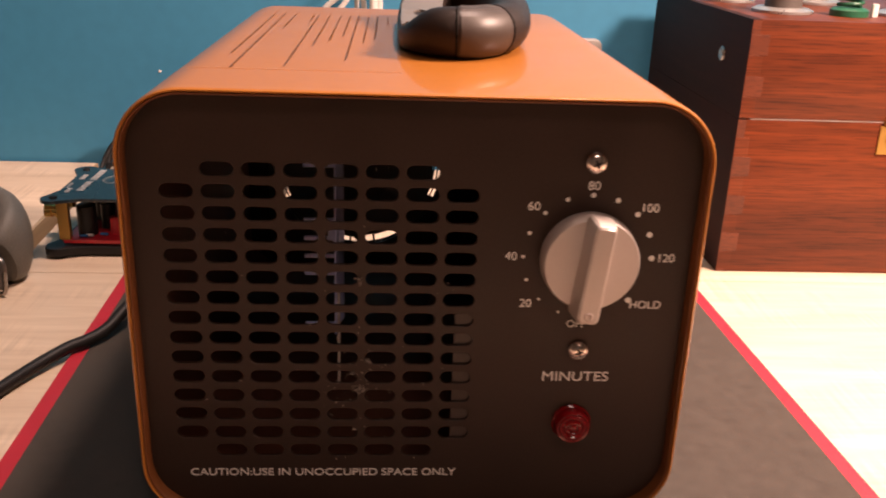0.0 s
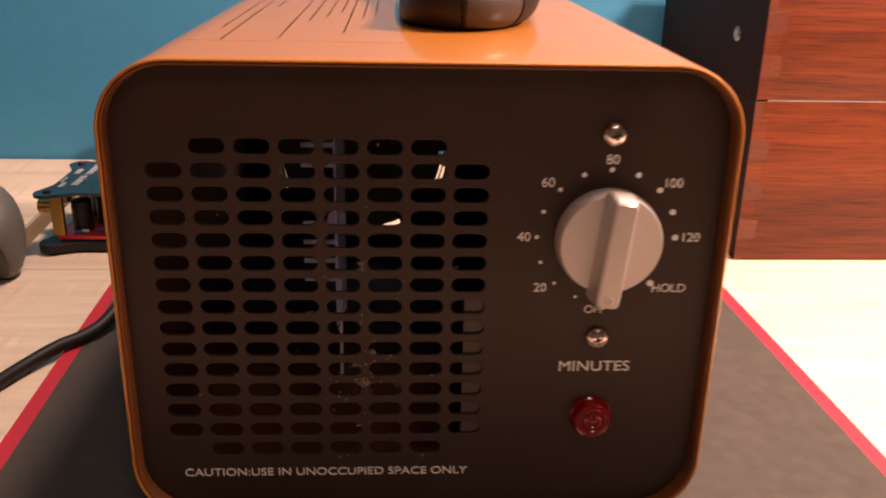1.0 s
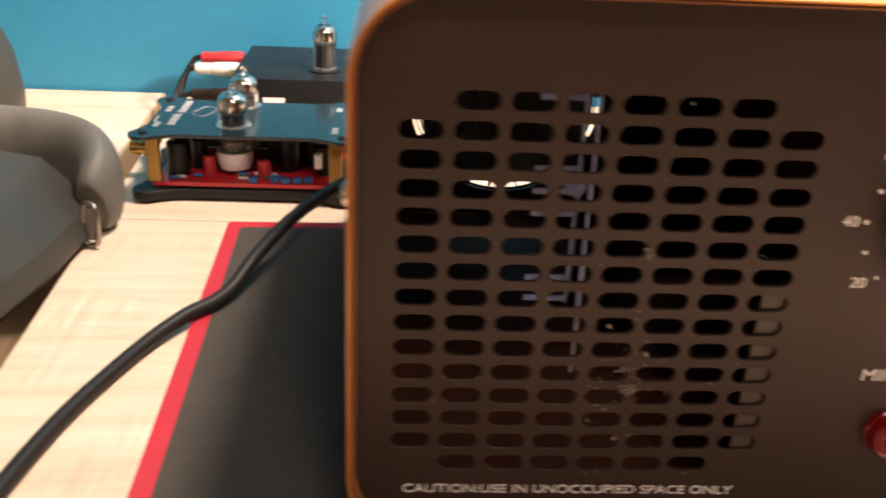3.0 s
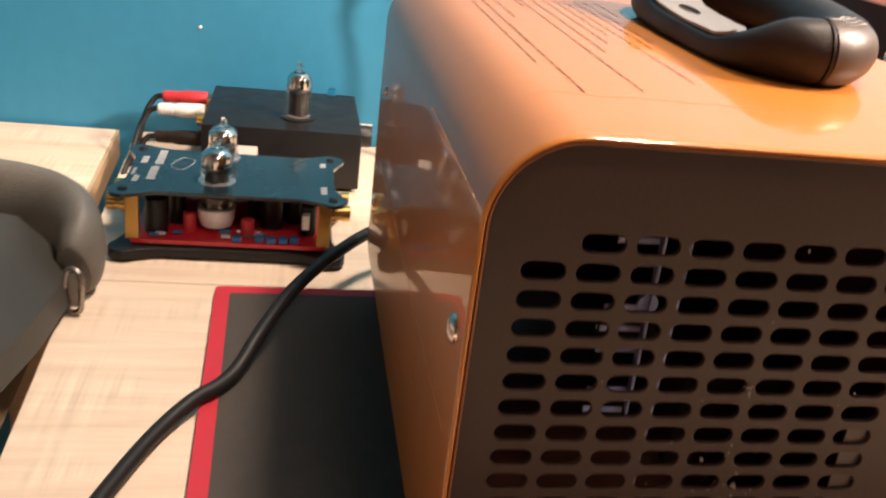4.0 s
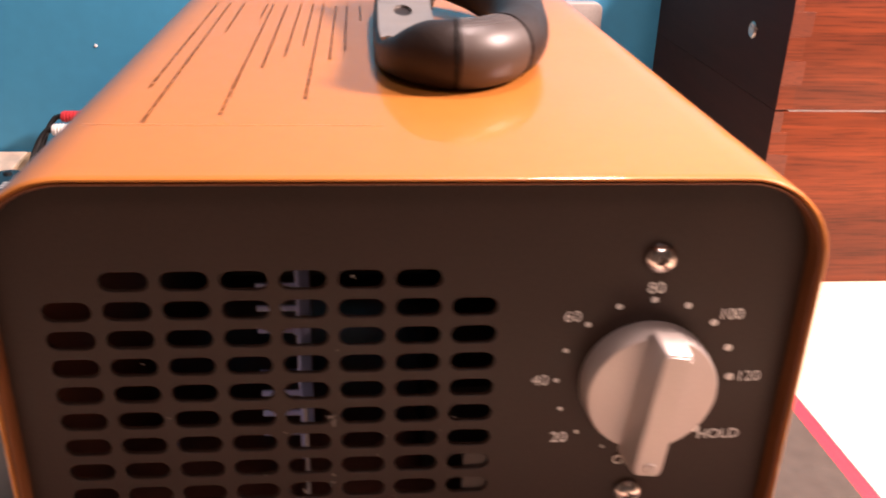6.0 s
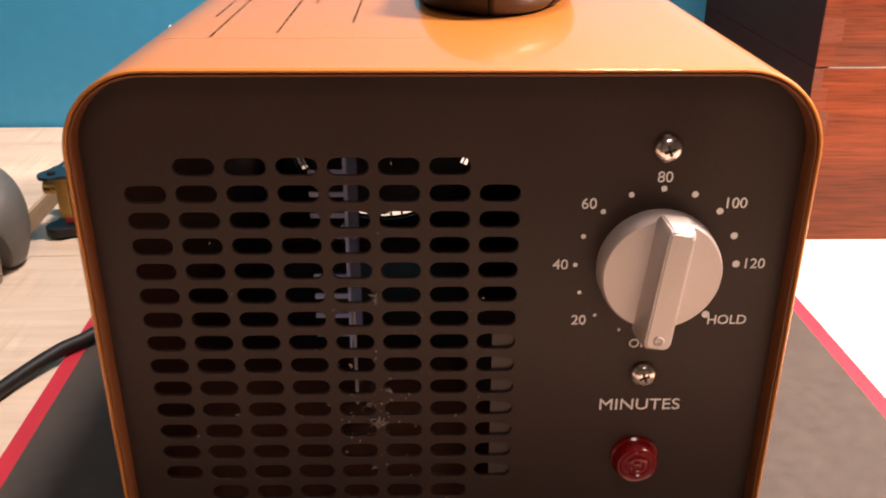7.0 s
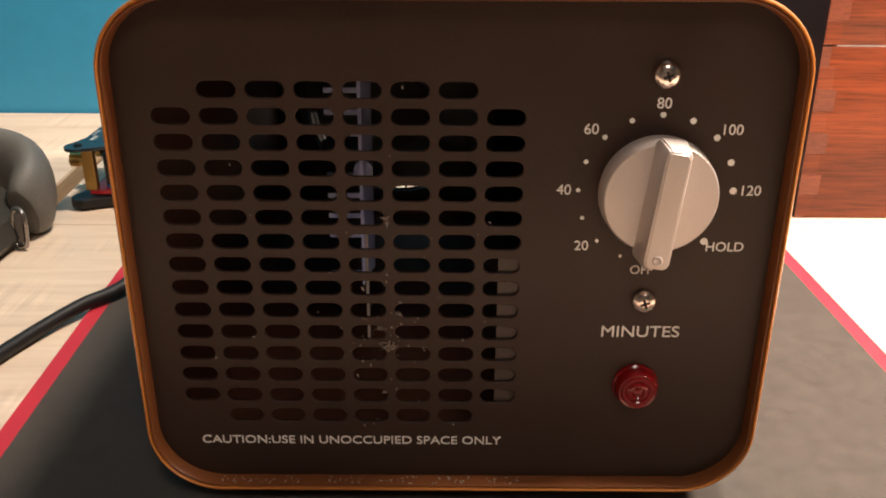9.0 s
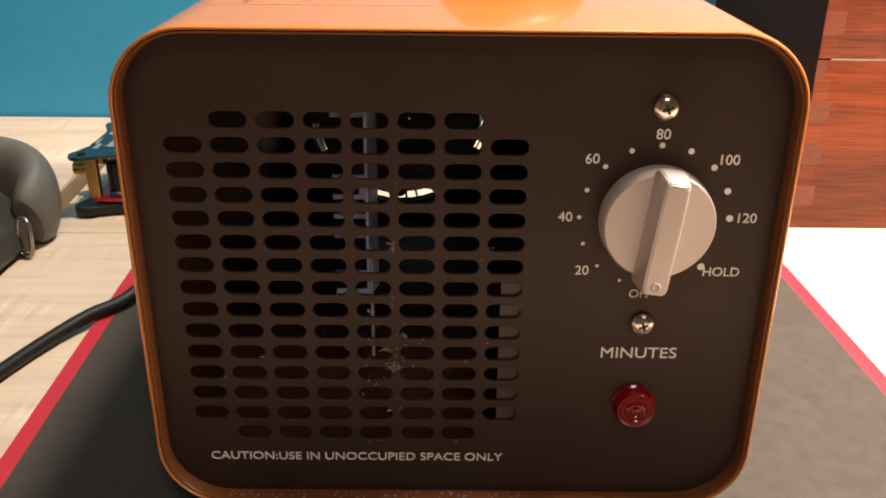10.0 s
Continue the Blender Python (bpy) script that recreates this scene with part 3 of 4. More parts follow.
        while y > y0 + 0.002:
            length = min(rnd.uniform(0.003, 0.011), y - y0)
            end = y - length
            q = y
            while q > end + 0.0006:
                w = min(rnd.uniform(0.0006, 0.0011), q - end)
                h = rnd.uniform(0.00026, 0.00046)
                vs = [bm.verts.new(p) for p in ((x - h, q, z), (x + h * rnd.uniform(0.6, 1), q, z), (x + h, q - w, z), (x - h, q - w, z))]
                bm.faces.new(vs)
                q -= w + 0.00045
            y = end - 0.0016
        bmesh.ops.solidify(bm, geom=list(bm.faces), thickness=0.00006)
        part("printed_line", bm, PRINT_DARK, shell, "dark small print")
    part("film_edge", box(-0.050, 0.027, 0.0333, 0.0335, Z1, Z1 + 0.0001), FILM, shell, "edge of a clear film")
    for z_film, y_end in ((0.0882, 0.235), (0.1545, 0.085)):
        part("film_edge", box(X0 - 0.00012, X0 + 0.0003, 0.004, y_end, z_film - 0.00018, z_film + 0.00018), FILM, shell, "edge of a clear film")
    for x in (X0 + 0.022, X1 - 0.022):
        for y in (0.025, DEPTH - 0.025):
            part("foot", lathe([(0.0, 0.0), (0.0075, 0.0), (0.0085, 0.0015), (0.0085, 0.0056), (0.0, 0.0056)], Matrix.Translation((x, y, 0.0030)), 20), RUBBER, g)
    carry_handle(g)
    mains_lead()


def ringed(path, sizes, seg=24):
    """A closed tube whose half width, half height and squareness change on the way round."""
    bm = bmesh.new()
    n, m, rings, frames = len(path), len(sizes), [], []
    for i, p in enumerate(path):
        t = (path[(i + 1) % n] - path[i - 1]).normalized()
        side = t.cross(Vector((0, 0, 1))).normalized()
        up = side.cross(t)
        u = i * m / n
        k, f = int(u) % m, u - int(u)
        w, h, q = (x * (1 - f) + y * f for x, y in zip(sizes[k], sizes[(k + 1) % m]))
        ring = []
        for j in range(seg):
            c, d = math.cos(2 * math.pi * j / seg), math.sin(2 * math.pi * j / seg)
            ring.append(bm.verts.new(p + side * w * math.copysign(abs(c) ** (2 / q), c) + up * h * math.copysign(abs(d) ** (2 / q), d)))
        rings.append(ring)
        frames.append((p, side, up))
    for a, b in zip(rings, rings[1:] + rings[:1]):
        for j in range(seg):
            bm.faces.new((a[j], a[(j + 1) % seg], b[(j + 1) % seg], b[j]))
    return bm, frames


def between(table, y):
    """The value at y in a rising table of (y, value)."""
    for (y0, v0), (y1, v1) in zip(table, table[1:]):
        if y <= y1:
            return v0 + (v1 - v0) * max(y - y0, 0.0) / (y1 - y0)
    return table[-1][1]


def carry_handle(g):
    z = Z1
    # centre, half width, half height, squareness: flat arm first, then the round grip
    stations = (((0.0505, 0.2060, 0.0160), 0.0100, 0.0100, 2.0), ((0.0405, 0.1860, 0.0090), 0.0115, 0.0090, 3.0), ((0.0377, 0.1550, 0.0050), 0.0113, 0.0050, 5.0), ((0.0373, 0.1240, 0.0043), 0.0112, 0.0043, 6.0), ((0.0375, 0.1000, 0.0043), 0.0110, 0.0043, 6.0), ((0.0390, 0.0848, 0.0070), 0.0106, 0.0070, 3.0), ((0.0425, 0.0753, 0.0098), 0.0102, 0.0098, 2.2), ((0.0485, 0.0716, 0.0103), 0.0102, 0.0103, 2.0), ((0.0565, 0.0733, 0.0103), 0.0102, 0.0103, 2.0), ((0.0645, 0.0813, 0.0103), 0.0102, 0.0103, 2.0), ((0.0715, 0.0948, 0.0103), 0.0102, 0.0103, 2.0), ((0.0762, 0.1177, 0.0108), 0.0100, 0.0108, 2.0), ((0.0786, 0.1479, 0.0118), 0.0098, 0.0116, 2.0), ((0.0750, 0.1760, 0.0132), 0.0098, 0.0125, 2.0), ((0.0645, 0.1980, 0.0150), 0.0098, 0.0115, 2.0))
    path = smooth_path([(x, y, z + h) for (x, y, h), _, _, _ in stations], 8, True)
    bm, frames = ringed(path, [st[1:] for st in stations])
    handle = part("handle", bm, RUBBER, g, "black plastic carrying handle", True)

    def hoop(i, r):
        p, side, up = frames[i]
        return [p + (side * math.cos(2 * math.pi * k / 28) + up * math.sin(2 * math.pi * k / 28)) * r for k in range(28)]

    first, last = 57, 73
    # black hoops lie on the grip in place of the shade in grooves
    for i in (first, last):
        part("grip_groove_shade", sweep(hoop(i, 0.01022), 0.00038, 8, True), GROOVE_SHADE, handle, "", True)
    # the grip's middle: a satin sleeve a hair proud, with rows of fine dots
    bm = bmesh.new()
    rings = [[bm.verts.new(v) for v in hoop(i, 0.01048)] for i in range(first + 1, last)]
    for a, b in zip(rings, rings[1:]):
        for k in range(28):
            bm.faces.new((a[k], a[(k + 1) % 28], b[(k + 1) % 28], b[k]))
    part("grip_sleeve", bm, SLEEVE, handle, "satin dark brown grip sleeve", True)
    for start, end, reach, angles in ((first + 2, last - 1, 0.01046, (64, 74, 84, 94, 104)), (98, 112, 0.0103, (70, 82, 94, 106))):
        bm = bmesh.new()
        for i in range(start, end):
            p, side, up = frames[i]
            for a in angles:
                bmesh.ops.create_icosphere(bm, subdivisions=1, radius=0.00034, matrix=Matrix.Translation(p + side * reach * math.cos(radians(a)) + up * (reach + (0.0015 if start > 90 else 0.0)) * math.sin(radians(a))))
        tagged(part("grip_dots", bm, GREY_METAL, handle, "pale grip dots"), kind="stuff")
    # grey bracket on the flat arm, running up at the back, with its oval hole
    top = ((0.085, 0.0135), (0.092, 0.0105), (0.100, 0.0089), (0.125, 0.0088), (0.140, 0.0093), (0.155, 0.0103), (0.170, 0.0138), (0.186, 0.0183), (0.198, 0.0235))
    inner = ((0.0895, 0.0305), (0.0945, 0.0345), (0.1060, 0.0415), (0.1120, 0.0455), (0.1180, 0.0476), (0.1560, 0.0480), (0.198, 0.0515))
    outer = ((0.0895, 0.0295), (0.0960, 0.0280), (0.1200, 0.0275), (0.1600, 0.0282), (0.198, 0.0335))
    bm = bmesh.new()
    rows, nu, nv, hx, hy, rx, ry = [], 70, 22, 0.0372, 0.1450, 0.0034, 0.0085
    for a in range(nu + 1):
        row = []
        for b in range(nv + 1):
            y = 0.0898 + 0.1080 * a / nu
            x = between(outer, y) + (between(inner, y) - between(outer, y)) * b / nv
            dx, dy = (x - hx) / rx, (y - hy) / ry
            d = math.hypot(dx, dy)
            if 0.80 < d < 1.22:
                x, y = hx + rx * dx / d, hy + ry * dy / d
            row.append((bm.verts.new((x, y, z + between(top, y) + 0.0006)), d))
        rows.append(row)
    for ra, rb in zip(rows, rows[1:]):
        for k in range(nv):
            four = (ra[k], ra[k + 1], rb[k + 1], rb[k])
            if sum(v[1] for v in four) / 4 > 1.0:
                bm.faces.new([v[0] for v in four])
    bmesh.ops.delete(bm, geom=[v for v in bm.verts if not v.link_faces], context="VERTS")
    bmesh.ops.remove_doubles(bm, verts=bm.verts, dist=0.00002)
    low = bmesh.ops.extrude_face_region(bm, geom=list(bm.faces))["geom"]
    bmesh.ops.translate(bm, vec=(0, 0, -0.0009), verts=[v for v in low if isinstance(v, bmesh.types.BMVert)])
    part("bracket", bm, GREY_METAL, handle, "worn grey metal bracket", True)


def mains_lead():
    c = thing("mains_cable", (-0.14, 0.15, 0.003), "black round mains cable lying over the mat", "cable")
    pts = [(0.004, DEPTH + 0.0015, 0.0300), (0.000, 0.282, 0.0330), (-0.020, 0.293, 0.0350), (-0.045, 0.288, 0.0340), (-0.066, 0.269, 0.0320), (-0.082, 0.249, 0.0300), (-0.097, 0.227, 0.0270), (-0.110, 0.204, 0.0228), (-0.1215, 0.1780, 0.0165), (-0.1295, 0.1605, 0.0095), (-0.1365, 0.1495, 0.0074), (-0.1460, 0.1390, 0.0066), (-0.1570, 0.1210, 0.0046), (-0.1675, 0.0940, 0.0037), (-0.1765, 0.0620, 0.0036), (-0.1835, 0.0200, 0.0036), (-0.1900, -0.0400, 0.0036), (-0.1920, -0.1600, 0.0036)]
    part("lead", sweep(smooth_path(pts, 8), 0.0034, 12), CABLE, c, "", True)


generator()


# ---- valve amplifiers ----
def valve(name, x, y, z, top, group):
    """A small glass valve: z its foot, top its tip."""
    v = thing(name, (x, y, z), "small glass radio valve with a silvered top", "valve", group)
    h, r = top - z, 0.0086
    prof = [(0.0, 0.0), (r * 0.96, 0.0), (r, 0.0015), (r, h * 0.70), (r * 0.93, h * 0.77), (r * 0.70, h * 0.825), (r * 0.34, h * 0.86), (r * 0.22, h * 0.89), (r * 0.24, h * 0.93), (r * 0.12, h * 0.98), (0.0, h)]
    g = part("envelope", lathe(prof, Matrix.Translation((x, y, z)), 28), TUBE_GLASS, v, "", True)
    g.visible_shadow = False
    part("getter", lathe([(r * 0.91, h * 0.60), (r * 0.90, h * 0.715), (r * 0.84, h * 0.765), (r * 0.60, h * 0.812), (r * 0.26, h * 0.845), (0.0, h * 0.855)], Matrix.Translation((x, y, z)), 24), GETTER, v, "mirror-silver getter film", True)
    part("anode", lathe([(0.0, h * 0.16), (r * 0.50, h * 0.16), (r * 0.50, h * 0.52), (0.0, h * 0.52)], Matrix.Translation((x, y, z)), 10), TUBE_PLATE, v, "grey metal anode")
    for k in (0.13, 0.56):
        part("mica_disc", lathe([(0.0, h * k), (r * 0.80, h * k), (r * 0.80, h * k + 0.0004), (0.0, h * k + 0.0004)], Matrix.Translation((x, y, z)), 14), GREY_METAL, v)
    part("support_ring", lathe([(r * 0.75, h * 0.62), (r * 0.80, h * 0.63), (r * 0.75, h * 0.64), (r * 0.70, h * 0.63)], Matrix.Translation((x, y, z)), 18), CHROME, v)
    return v


def eared(x0, x1, y0, y1, ear):
    """A plate's outline with round lugs at its corners."""
    out = []
    for cx, cy, a0 in ((x1, y1, -45), (x0, y1, 45), (x0, y0, 135), (x1, y0, 225)):
        out += [(cx + ear * math.cos(radians(a0 + 180 * i / 10)), cy + ear * math.sin(radians(a0 + 180 * i / 10))) for i in range(11)]
        nx, ny = {-45: ((x0 + x1) / 2, y1 + ear * 0.15), 45: (x0 - ear * 0.15, (y0 + y1) / 2), 135: ((x0 + x1) / 2, y0 - ear * 0.15), 225: (x1 + ear * 0.15, (y0 + y1) / 2)}[a0]
        ax, ay = ((1, 0), (0, 1), (1, 0), (0, 1))[(-45, 45, 135, 225).index(a0)]
        span = (x1 - x0) / 2 - 0.017 if ax else (y1 - y0) / 2 - 0.017
        sgn = {-45: 1, 45: 1, 135: -1, 225: -1}[a0]
        for k in (1, -1):
            out.append((nx + ax * span * k * sgn, ny + ay * span * k * sgn))
    return out


def open_amplifier():
    a = thing("valve_preamplifier", (-0.133, 0.32, 0.0), "open valve preamplifier with black top board and red circuit board", "amplifier")
    x0, x1, y0, y1 = -0.1885, -0.0785, 0.2840, 0.3500
    part("bottom_plate", plate([eared(x0, x1, y0, y1, 0.0078)], 0.0045, Matrix.Translation((0, 0, 0.0045)), 0.0006), BLACK_METAL, a)
    for x in (x0, x1):
        for y in (y0, y1):
            part("rubber_foot", lathe([(0.0, 0.0), (0.005, 0.0), (0.0055, 0.001), (0.0055, 0.0022), (0.0, 0.0022)], Matrix.Translation((x, y, 0.0)), 16), RUBBER, a)
    part("circuit_board", box(x0 + 0.003, x1 - 0.003, y0 + 0.001, y1 - 0.001, 0.0085, 0.0108), RED_BOARD, a, "red circuit board")
    hole = [circle(-0.1420, 0.3040, 0.0097, 24), circle(-0.1420, 0.3440, 0.0097, 24)]
    top = part("top_board", plate([eared(x0, x1, y0, y1, 0.0078)] + hole, 0.0018, Matrix.Translation((0, 0, 0.0395)), 0.0002), BLACK_BOARD, a, "glossy black top board")
    for cx, cy in ((-0.142, 0.304), (-0.142, 0.344)):
        part("valve_hole_rim", lathe([(0.0097, 0.0), (0.0102, 0.0), (0.0102, 0.0003), (0.0097, 0.0003)], Matrix.Translation((cx, cy, 0.0405)), 24), SATIN, top)
    for x in (x0 + 0.004, x1 - 0.004):
        part("end_pillar", box(x - 0.0035, x + 0.0035, y0 + 0.001, y0 + 0.006, 0.0108, 0.0384, 0.0004), BRASS, a, "gold metal pillar")
        part("end_pillar", box(x - 0.0035, x + 0.0035, y1 - 0.006, y1 - 0.001, 0.0108, 0.0384, 0.0004), BRASS, a, "gold metal pillar")
    for side, x in ((-1, x0), (1, x1)):
        for y in (0.297, 0.320) if side < 0 else (0.297, 0.318):
            j = part("phono_socket", lathe([(0.0, 0.0), (0.0055, 0.0), (0.0055, 0.003), (0.0042, 0.0032), (0.0042, 0.006), (0.0047, 0.0062), (0.0047, 0.0105), (0.0030, 0.0105), (0.0028, 0.006), (0.0, 0.006)], Matrix.Translation((x, y, 0.0275)) @ Matrix.Rotation(radians(90 * side), 4, "Y"), 20), GOLD, a, "gold-plated phono socket", True)
    for x, y in ((x0, y0), (x1, y0), (x0, y1), (x1, y1)):
        part("board_screw", lathe([(0.0, 0.0), (0.0026, 0.0), (0.0024, 0.0011), (0.0012, 0.0016), (0.0, 0.0016)], Matrix.Translation((x, y, 0.0404)), 16), BLACK_METAL, a, "", True)
    # white printing on the board, its maker's mark as plain shapes
    for bx0, bx1, by0, by1 in ((-0.1782, -0.1738, 0.325, 0.350), (-0.1792, -0.1748, 0.300, 0.322), (-0.1860, -0.1825, 0.326, 0.338), (-0.1860, -0.1830, 0.296, 0.306), (-0.0850, -0.0815, 0.336, 0.344), (-0.0850, -0.0815, 0.292, 0.304), (-0.1880, -0.1865, 0.306, 0.318)):
        n = max(2, round((by1 - by0) / 0.0035))
        step = (by1 - by0) / n
        for i in range(n):
            part("printed_bar", box(bx0, bx1, by0 + step * i, by0 + step * (i + 0.60), 0.0406, 0.0408), PRINT_GREY, top, "white printed mark")
    ring = [Vector((-0.1630 + 0.0055 * math.cos(2 * math.pi * i / 20) * (1 + 0.3 * math.sin(4 * math.pi * i / 20)), 0.328 + 0.010 * math.sin(2 * math.pi * i / 20), 0.0407)) for i in range(20)]
    part("printed_badge", sweep(ring, 0.00018, 5, True), PRINT_GREY, top, "thin white outline badge")
    # sheet added to hide the bright desk and darken the inside
    part("added_rear_sheet", box(x0 + 0.008, x1 - 0.008, y1 - 0.0034, y1 - 0.0018, 0.0112, 0.0382, 0.0003), INNER, a)
    # components between the boards
    rnd = random.Random(11)
    for x, y in ((-0.142, 0.304), (-0.142, 0.344)):
        part("valve_socket", lathe([(0.0, 0.0), (0.0088, 0.0), (0.0100, 0.004), (0.0104, 0.0105), (0.0092, 0.0110), (0.0, 0.0110)], Matrix.Translation((x, y, 0.0145)), 24), CERAMIC, a, "white ceramic valve socket", True)
        for k in range(5):
            t = 2 * math.pi * k / 5
            part("socket_pin", sweep([Vector((x + 0.006 * math.cos(t), y + 0.006 * math.sin(t), 0.0105)), Vector((x + 0.006 * math.cos(t), y + 0.006 * math.sin(t), 0.015))], 0.0006, 6), CHROME, a)
    for x, y, r, h, mat in ((-0.1735, 0.298, 0.0062, 0.021, BLACK_METAL), (-0.1640, 0.312, 0.0048, 0.018, BLACK_METAL), (-0.1120, 0.312, 0.0065, 0.024, BLACK_METAL), (-0.0985, 0.322, 0.0065, 0.024, BLACK_METAL), (-0.1210, 0.325, 0.0055, 0.022, BLACK_METAL), (-0.1720, 0.330, 0.0062, 0.021, BLACK_METAL), (-0.0905, 0.305, 0.0045, 0.018, BLACK_METAL), (-0.1560, 0.300, 0.0035, 0.012, RED_PLASTIC), (-0.1245, 0.298, 0.0038, 0.010, RED_PLASTIC), (-0.1060, 0.335, 0.006, 0.022, BLACK_METAL)):
        part("capacitor", lathe([(0.0, 0.0), (r, 0.0), (r, h - 0.0006), (r - 0.0008, h), (0.0, h)], Matrix.Translation((x, y, 0.0108)), 18), mat, a, "", True)
    for x, y in ((-0.1295, 0.288), (-0.1175, 0.2895), (-0.1110, 0.288), (-0.1045, 0.2885), (-0.0985, 0.2900)):
        part("trimmer", box(x - 0.0024, x + 0.0024, y - 0.002, y + 0.002, 0.0108, 0.0140, 0.0003), BLUE_PLASTIC, a, "blue component")
    part("small_relay", box(-0.0945, -0.0905, 0.2875, 0.2925, 0.0200, 0.0285, 0.0004), WHITE_PLASTIC, a)
    for k in range(14):
        x, y = rnd.uniform(-0.182, -0.086), rnd.uniform(0.287, 0.300)
        part("resistor", sweep([Vector((x, y, 0.0122)), Vector((x + 0.005, y, 0.0122))], 0.0010, 8), rnd.choice([CERAMIC, BLUE_PLASTIC, RED_PLASTIC, INNER]), a, "", True)
    valve("valve", -0.142, 0.304, 0.0258, 0.0660, "valves on the desk")
    valve("valve", -0.142, 0.344, 0.0258, 0.0660, "valves on the desk")


def closed_amplifier():
    b = thing("headphone_amplifier", (-0.107, 0.46, 0.0), "closed black metal amplifier box with one valve", "amplifier")
    x0, x1, y0, y1, z1 = -0.1620, -0.0545, 0.4120, 0.5080, 0.0440
    part("case", box(x0, x1, y0, y1, 0.003, z1, 0.0012), BLACK_METAL, b, "", True)
    for x in (x0 + 0.01, x1 - 0.01):
        for y in (y0 + 0.01, y1 - 0.01):
            part("rubber_foot", lathe([(0.0, 0.0), (0.005, 0.0), (0.005, 0.0031), (0.0, 0.0031)], Matrix.Translation((x, y, 0.0)), 14), RUBBER, b)
    part("valve_collar", lathe([(0.0095, 0.0), (0.0118, 0.0), (0.0118, 0.0012), (0.0095, 0.0012)], Matrix.Translation((-0.0985, 0.4400, z1)), 24), BLACK_METAL, b)
    k = part("volume_knob", lathe([(0.0, 0.0), (0.0085, 0.0), (0.0085, 0.009), (0.0078, 0.010), (0.0, 0.010)], Matrix.Translation((x1, 0.452, 0.030)) @ Matrix.Rotation(radians(90), 4, "Y"), 24), BLACK_METAL, b, "black knob", True)
    part("index_line", box(x1 + 0.0015, x1 + 0.0102, 0.4511, 0.4529, 0.0384, 0.0388), PRINT, k)
    for y in (0.452, 0.468, 0.490):
        part("phono_socket", lathe([(0.0, 0.0), (0.005, 0.0), (0.005, 0.002), (0.0042, 0.002), (0.0042, 0.007), (0.0, 0.007)], Matrix.Translation((x0, y, 0.034)) @ Matrix.Rotation(radians(-90), 4, "Y"), 18), GOLD, b, "gold-plated socket", True)
        part("phono_socket", lathe([(0.0, 0.0), (0.005, 0.0), (0.005, 0.002), (0.0042, 0.002), (0.0042, 0.007), (0.0, 0.007)], Matrix.Translation((x0, y, 0.019)) @ Matrix.Rotation(radians(-90), 4, "Y"), 18), GOLD, b, "gold-plated socket", True)
    part("paper_label", box(-0.1395, -0.1245, y0 - 0.0003, y0 - 0.00005, 0.0215, 0.0305), PRINT, b, "small white label")
    part("blue_switch", box(-0.0760, -0.0700, 0.5020, 0.5060, z1, z1 + 0.005, 0.0005), glass("cyan_plastic", (0.25, 0.75, 0.9), 0.3), b, "pale cyan button")
    valve("valve", -0.0985, 0.4400, z1 - 0.004, 0.0845, "valves on the desk")
    for name, mat, y, z, label in (("phono_plug", WHITE_PLASTIC, 0.468, 0.0345, "white phono plug in the amplifier"), ("phono_plug", RED_PLASTIC, 0.490, 0.0375, "red phono plug in the amplifier"), ("phono_plug", RUBBER, 0.452, 0.0190, "black power plug in the amplifier")):
        p = thing(name, (-0.18, y, z), label, "plug", "plugs")
        part("body", lathe([(0.0, 0.0), (0.0052, 0.0), (0.0056, 0.004), (0.0052, 0.018), (0.0044, 0.020), (0.0042, 0.032), (0.0030, 0.033), (0.0, 0.033)], Matrix.Translation((x0 - 0.0035, y, z)) @ Matrix.Rotation(radians(-90), 4, "Y"), 18), mat, p, "", True)
        for i in range(4):
            ring = [Vector((x0 - 0.026 - 0.0024 * i, y + 0.0043 * math.cos(2 * math.pi * q / 16), z + 0.0043 * math.sin(2 * math.pi * q / 16))) for q in range(16)]
            part("strain_ridge", sweep(ring, 0.0005, 5, True), mat, p, "", True)
        s = -0.198
        part("lead", sweep(smooth_path([(s, y, z), (s - 0.006, y, z - 0.002), (s - 0.012, y - 0.006, z - 0.013), (s - 0.0155, y - 0.022, 0.004), (-0.2155, y - 0.034, -0.010), (-0.2155, y - 0.038, -0.04), (-0.2155, y - 0.038, -0.30), (-0.2155, y - 0.030, -0.747)], 6), 0.0021, 8), CABLE, p, "black lead", True)


SET[0] = at((-0.1335, 1.05, -0.1435), (0.284, 1.07, 0.2915), 1.02)
open_amplifier()
SET[0] = at((-0.10825, 1.02, -0.1173), (0.412, 1.12, 0.4150), 1.0)
closed_amplifier()
SET[0] = Matrix.Identity(4)


